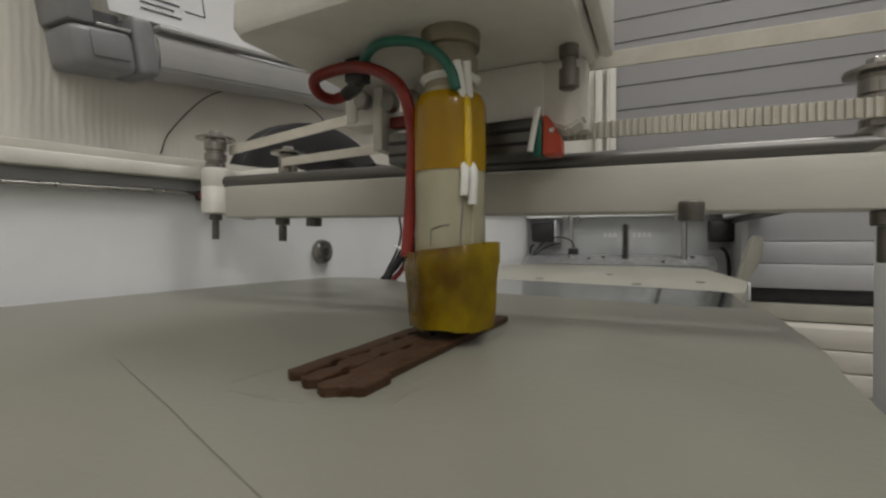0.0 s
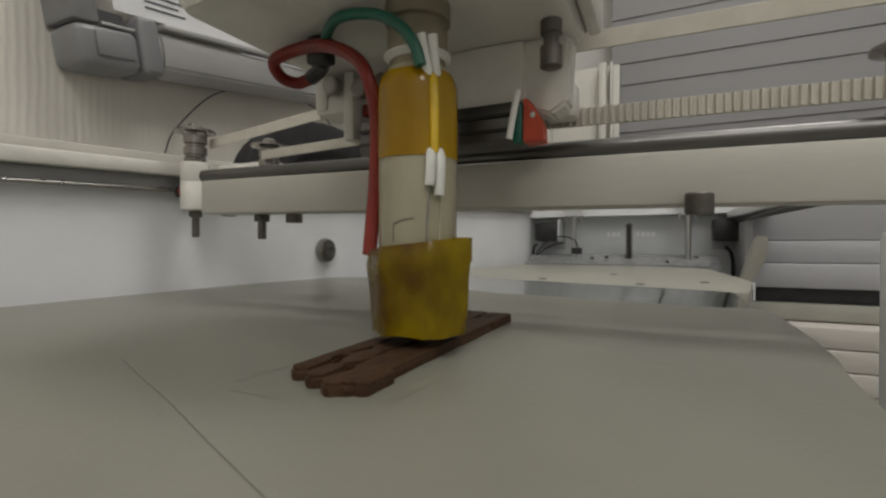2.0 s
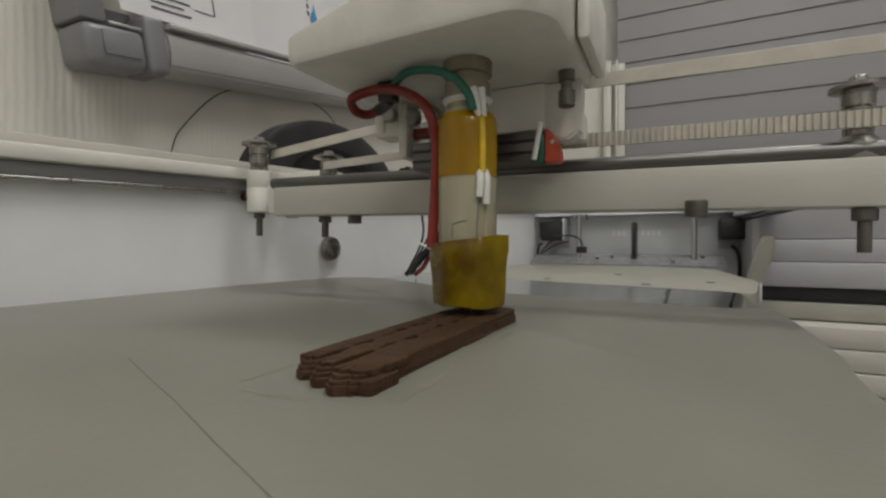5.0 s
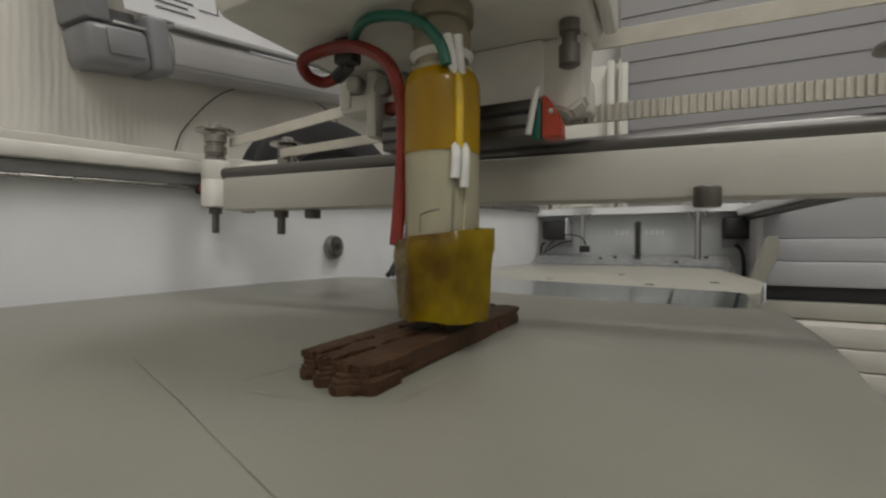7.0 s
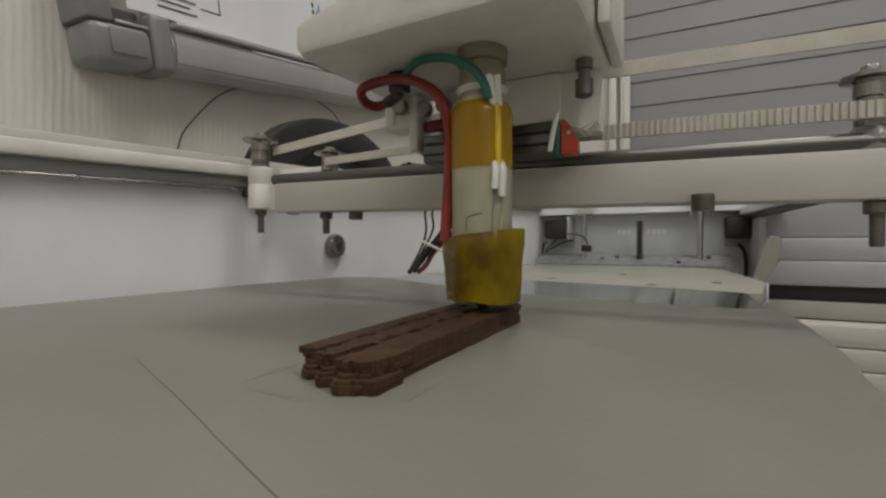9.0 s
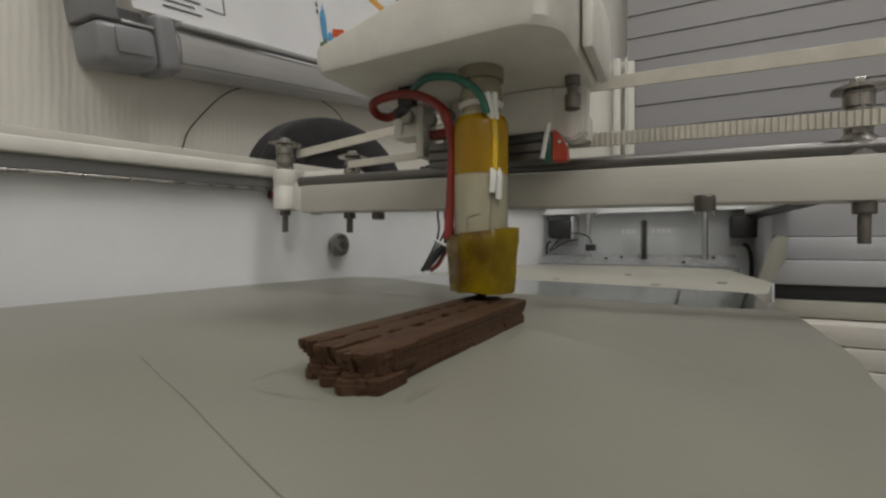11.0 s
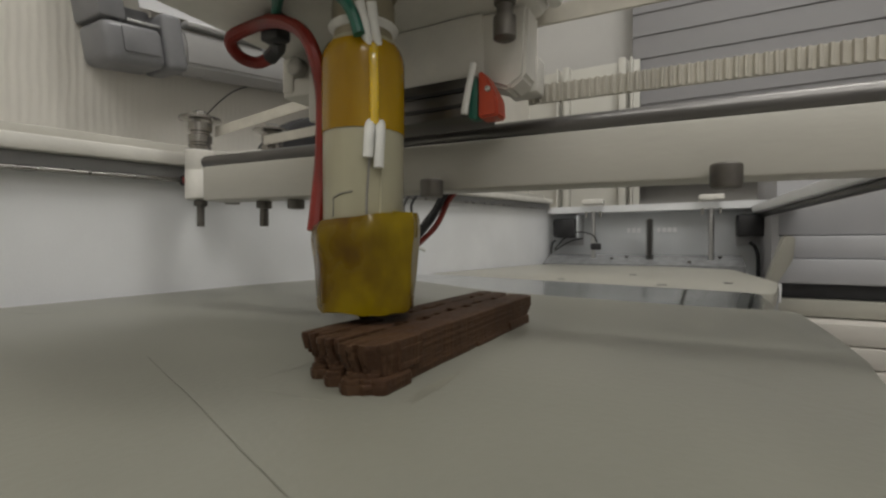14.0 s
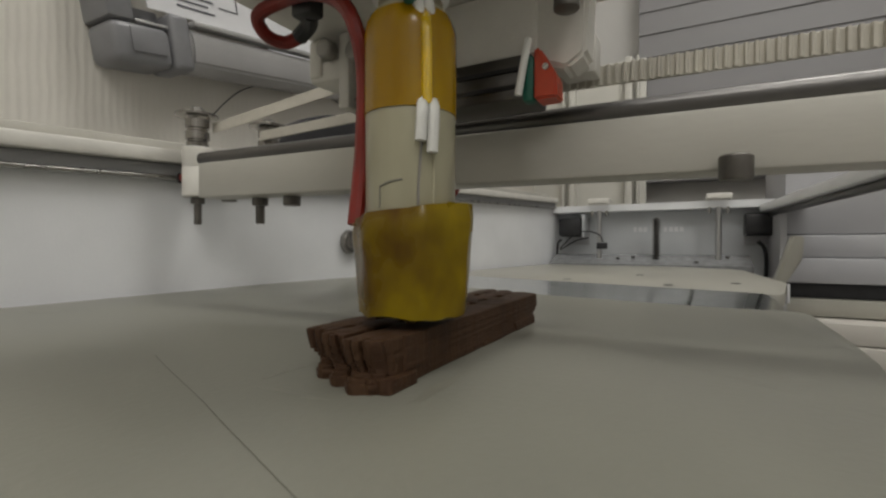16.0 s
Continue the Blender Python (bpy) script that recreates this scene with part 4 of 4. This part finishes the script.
def build_chocolate():
    bar = root("chocolate_bar", "half-printed brown milk chocolate bar in thin layers", "chocolate bar")
    layers = []
    for k in range(LAYERS):
        s = min(1.0, max(0.0, (k - 1.5) / 5.0))
        base = k < 3
        back = (0, 0, 0.0006, 0.0020, 0.0028, 0.0028, 0.0024, 0.0019, 0.0015, 0.0012, 0.0009, 0.0007)[k]
        thin = 0.0005 if 2 <= k <= 6 else 0.0
        # across, start, end, half width, outer side
        rows = [(-0.0612 - 0.0008 * s, 0.0737 + back, 0.180 + 0.008 * s, 0.0029 + 0.0002 * s - thin, 0),
                (-0.0748 - 0.0034 * s, 0.0797 + back, 0.182 + 0.011 * s, 0.0028 + 0.0006 * s - thin, -1),
                (-0.0682 - 0.0024 * s, 0.0765 + back, 0.181 + 0.010 * s, 0.0028 + 0.0003 * s - thin, 0),
                (-0.0582, 0.0752 + back, 0.179 + 0.007 * s, 0.0023, 0),
                (-0.0572, 0.0775 + back, (0.180 if base else 0.178) + 0.007 * s, 0.0022, 1)]
        if base:
            rows += [(-0.0556, 0.0765, 0.0885, 0.0021, 1), (-0.0562, 0.156, 0.1795, 0.0019, 1)]
        if k >= 4:
            for x, y0, y1, half, side in rows[:3]:
                rows += [(x - 0.62 * half, y0 + 0.0010, 0.098, 0.34 * half, 0), (x + 0.20 * half, y0 + 0.0006, 0.098, 0.30 * half, 0), (x + 0.86 * half, y0 + 0.0014, 0.098, 0.30 * half, 0)]
            rows += [(-0.0562, 0.0800, 0.092, 0.0008, 0), (-0.0553, 0.0846, 0.094, 0.0007, 0)]
            rows[:3] = [(x, y0 + 0.0036, y1, half, side) for x, y0, y1, half, side in rows[:3]]
        if k == 0:
            rows += [(-0.0562, 0.128, 0.158, 0.0017, 1)]
        layer = None
        for i, (x, y0, y1, half, side) in enumerate(rows):
            r = random.Random(100 * k + i)
            bm = bead(x + r.uniform(-0.0001, 0.0001), y0 + r.uniform(-0.00012, 0.00012), y1 + r.uniform(-0.0003, 0.0003), half, i + 1.0, 0.7 * k, side, thin if i < 3 else 0.0)
            if layer is None:
                layer = part("layer", bm, CHOC, bar)
            else:
                part("strand", bm, CHOC, layer)
        if k > 0:
            rung = None
            for y, wide in ((0.0965, 0.0030), (0.1080, 0.0042), (0.1175, 0.0026), (0.1265, 0.0042), (0.1370, 0.0034), (0.1470, 0.0050), (0.1600, 0.0062), (0.1735, 0.0052)):
                x0, x1 = -0.0756 - 0.0034 * s, -0.0570
                if rung is None:
                    bm = box(-0.5, 0.5, -0.5, 0.5, 0.0, 1.3, 0.03, seg=1)
                    rung = part("cross_strand", bm, CHOC, layer)
                else:
                    other = new("cross_strand", rung.data)
                    other.parent = layer
                    rung = other
                r = random.Random(int(y * 1e5) + 3 * k)
                rung.location = ((x0 + x1) / 2, y + r.uniform(-0.0004, 0.0004), 0)
                rung.scale = (x1 - x0, wide * r.uniform(0.88, 1.08), LAYER)
        layers.append(layer)
    return bar, layers


build_housing()
build_room()
build_back_boards()
build_left_rail()
build_wall_screw()
build_motors()
build_back_rods()
bed = build_bed()
build_side_machine()
build_fan()
bundle = build_cable_bundle()
build_wall_holder()
beam = build_beam()
head = build_head()
choc, choc_layers = build_chocolate()


# ---- what moves ----
# Seconds, and the nozzle's place over the bed in millimetres: across and along.
NOZZLE = [
    (0.0, -60.5, 135.6), (0.1, -72.2, 137.5), (0.2, -66.1, 98.9), (0.3, -76.0, 126.9), (0.4, -70.9, 91.6), (0.5, -74.7, 114.0), (0.6, -67.5, 101.8),
    (0.7, -73.2, 116.5), (0.8, -71.9, 93.6), (0.9, -72.9, 124.0), (1.0, -65.7, 97.7), (1.1, -67.8, 129.7), (1.2, -70.8, 90.5), (1.3, -67.4, 147.4),
    (1.4, -59.5, 169.0), (1.5, -62.6, 127.1), (1.6, -77.4, 119.1), (1.7, -73.7, 100.4), (1.8, -71.1, 105.7), (1.9, -67.9, 103.7),
    (2.0, -63.8, 117.6), (2.1, -60.0, 120.4), (2.2, -70.7, 173.9), (2.3, -63.1, 89.2), (2.4, -66.0, 104.9), (2.5, -72.5, 142.4), (2.6, -68.3, 90.5),
    (2.7, -67.6, 94.7), (2.8, -66.9, 138.8), (2.9, -66.7, 91.0), (3.0, -69.7, 165.4), (3.1, -78.9, 105.8), (3.2, -58.9, 158.1), (3.3, -79.7, 94.9),
    (3.4, -73.4, 104.6), (3.5, -59.6, 175.5), (3.6, -76.9, 145.2), (3.7, -60.2, 160.8), (3.8, -54.9, 180.0), (3.9, -66.1, 107.6), (4.0, -70.4, 86.3),
    (4.1, -67.4, 113.9), (4.2, -74.8, 92.9), (4.3, -63.1, 89.2), (4.4, -66.0, 104.9), (4.5, -72.5, 142.4), (4.6, -68.3, 90.5), (4.7, -67.6, 94.7),
    (4.8, -66.9, 138.8), (4.9, -66.7, 91.0), (5.0, -69.7, 165.4), (5.1, -78.9, 105.8), (5.2, -58.9, 158.1), (5.3, -79.7, 94.9), (5.4, -73.4, 104.6),
    (5.5, -59.6, 175.5), (5.6, -76.9, 145.2), (5.7, -60.2, 160.8), (5.8, -54.9, 180.0), (5.9, -66.1, 107.6), (6.0, -70.4, 86.3), (6.1, -67.4, 113.9),
    (6.2, -74.8, 92.9), (6.3, -68.6, 169.4), (6.4, -63.7, 165.6), (6.5, -75.2, 84.7), (6.6, -61.6, 123.9), (6.7, -81.6, 92.2), (6.8, -70.5, 174.8),
    (6.9, -66.1, 101.7), (7.0, -62.2, 125.5), (7.1, -70.0, 164.8), (7.2, -80.1, 113.6), (7.3, -67.5, 126.3), (7.4, -58.6, 181.7),
    (7.5, -63.7, 165.6), (7.6, -67.4, 105.7), (7.7, -75.0, 153.8), (7.8, -79.9, 87.0), (7.9, -69.4, 106.4), (8.0, -66.3, 102.7), (8.1, -70.0, 168.6),
    (8.2, -73.9, 107.1), (8.3, -58.8, 148.7), (8.4, -71.5, 178.2), (8.5, -67.5, 103.2), (8.6, -75.7, 133.4), (8.7, -79.0, 118.2),
    (8.8, -72.2, 133.2), (8.9, -74.1, 181.5), (9.0, -64.2, 161.8), (9.1, -66.5, 171.2), (9.2, -61.5, 127.6), (9.3, -80.1, 113.6),
    (9.4, -67.5, 126.3), (9.5, -58.6, 181.7), (9.6, -63.7, 165.6), (9.7, -67.4, 105.7), (9.8, -75.0, 153.8), (9.9, -79.9, 87.0),
    (10.0, -69.4, 106.4), (10.1, -66.3, 102.7), (10.2, -70.0, 168.6), (10.3, -73.9, 107.1), (10.4, -58.8, 148.7), (10.5, -71.5, 178.2),
    (10.6, -67.5, 103.2), (10.7, -75.7, 133.4), (10.8, -79.0, 118.2), (10.9, -72.2, 133.2), (11.0, -74.1, 181.5), (11.1, -64.2, 161.8),
    (11.2, -66.5, 171.2), (11.3, -60.1, 131.9), (11.4, -66.3, 154.6), (11.5, -79.4, 102.3), (11.6, -70.7, 133.4), (11.7, -70.8, 179.3),
    (11.8, -63.2, 102.7), (11.9, -78.1, 122.7), (12.0, -76.9, 113.7), (12.1, -71.6, 94.2), (12.2, -58.5, 162.5), (12.3, -77.2, 90.4),
    (12.4, -76.4, 145.0), (12.5, -67.2, 101.7), (12.6, -54.7, 180.2), (12.7, -57.3, 177.5), (12.8, -62.7, 113.6), (12.9, -64.5, 127.4),
    (13.0, -79.9, 99.4), (13.1, -64.7, 138.7), (13.2, -70.8, 178.1), (13.3, -67.6, 151.7), (13.4, -70.8, 164.4), (13.5, -66.1, 113.8),
    (13.6, -66.9, 93.3), (13.7, -56.8, 169.9), (13.8, -82.0, 86.9), (13.9, -76.8, 120.9), (14.0, -80.3, 105.4), (14.1, -58.9, 184.1),
    (14.2, -58.8, 165.1), (14.3, -64.4, 103.9), (14.4, -62.6, 162.3), (14.5, -81.3, 114.9), (14.6, -74.1, 141.3), (14.7, -68.8, 169.8),
    (14.8, -63.9, 151.8), (14.9, -63.1, 179.0), (15.0, -69.7, 165.1), (15.1, -64.7, 91.0), (15.2, -66.7, 102.5), (15.3, -82.3, 90.8),
    (15.4, -57.3, 165.2), (15.5, -72.0, 106.7), (15.6, -77.2, 116.6), (15.7, -77.3, 106.3), (15.8, -59.8, 129.0), (15.9, -69.3, 120.4),
    (16.0, -62.2, 98.7),
]


def motions():
    walk(beam, [(t, pose(0, y / 1000, 0)) for t, x, y in NOZZLE])
    walk(bundle, [(t, pose(0, y / 1000, 0)) for t, x, y in NOZZLE])
    walk(head, [(t, pose(x / 1000, y / 1000, 0)) for t, x, y in NOZZLE])
    sinking = [(t, pose(0, 0, bed_z(t))) for t in (0.0, 4.0, 8.0, 12.0, 16.0)]
    walk(bed, sinking)
    walk(choc, sinking)
    # a layer waits inside the bed's base and comes up as it is laid
    for k, layer in enumerate(choc_layers):
        up, down = pose(0, 0, k * LAYER), pose(0, 0, -0.020)
        laid = ((k + 0.6) * LAYER - (TIP - SINK)) / SINK * 16.0
        if laid < 0.3:
            walk(layer, [(0.0, up), (16.0, up)])
        else:
            walk(layer, [(0.0, down), (laid - 0.2, down), (laid, up), (16.0, up)])


motions()
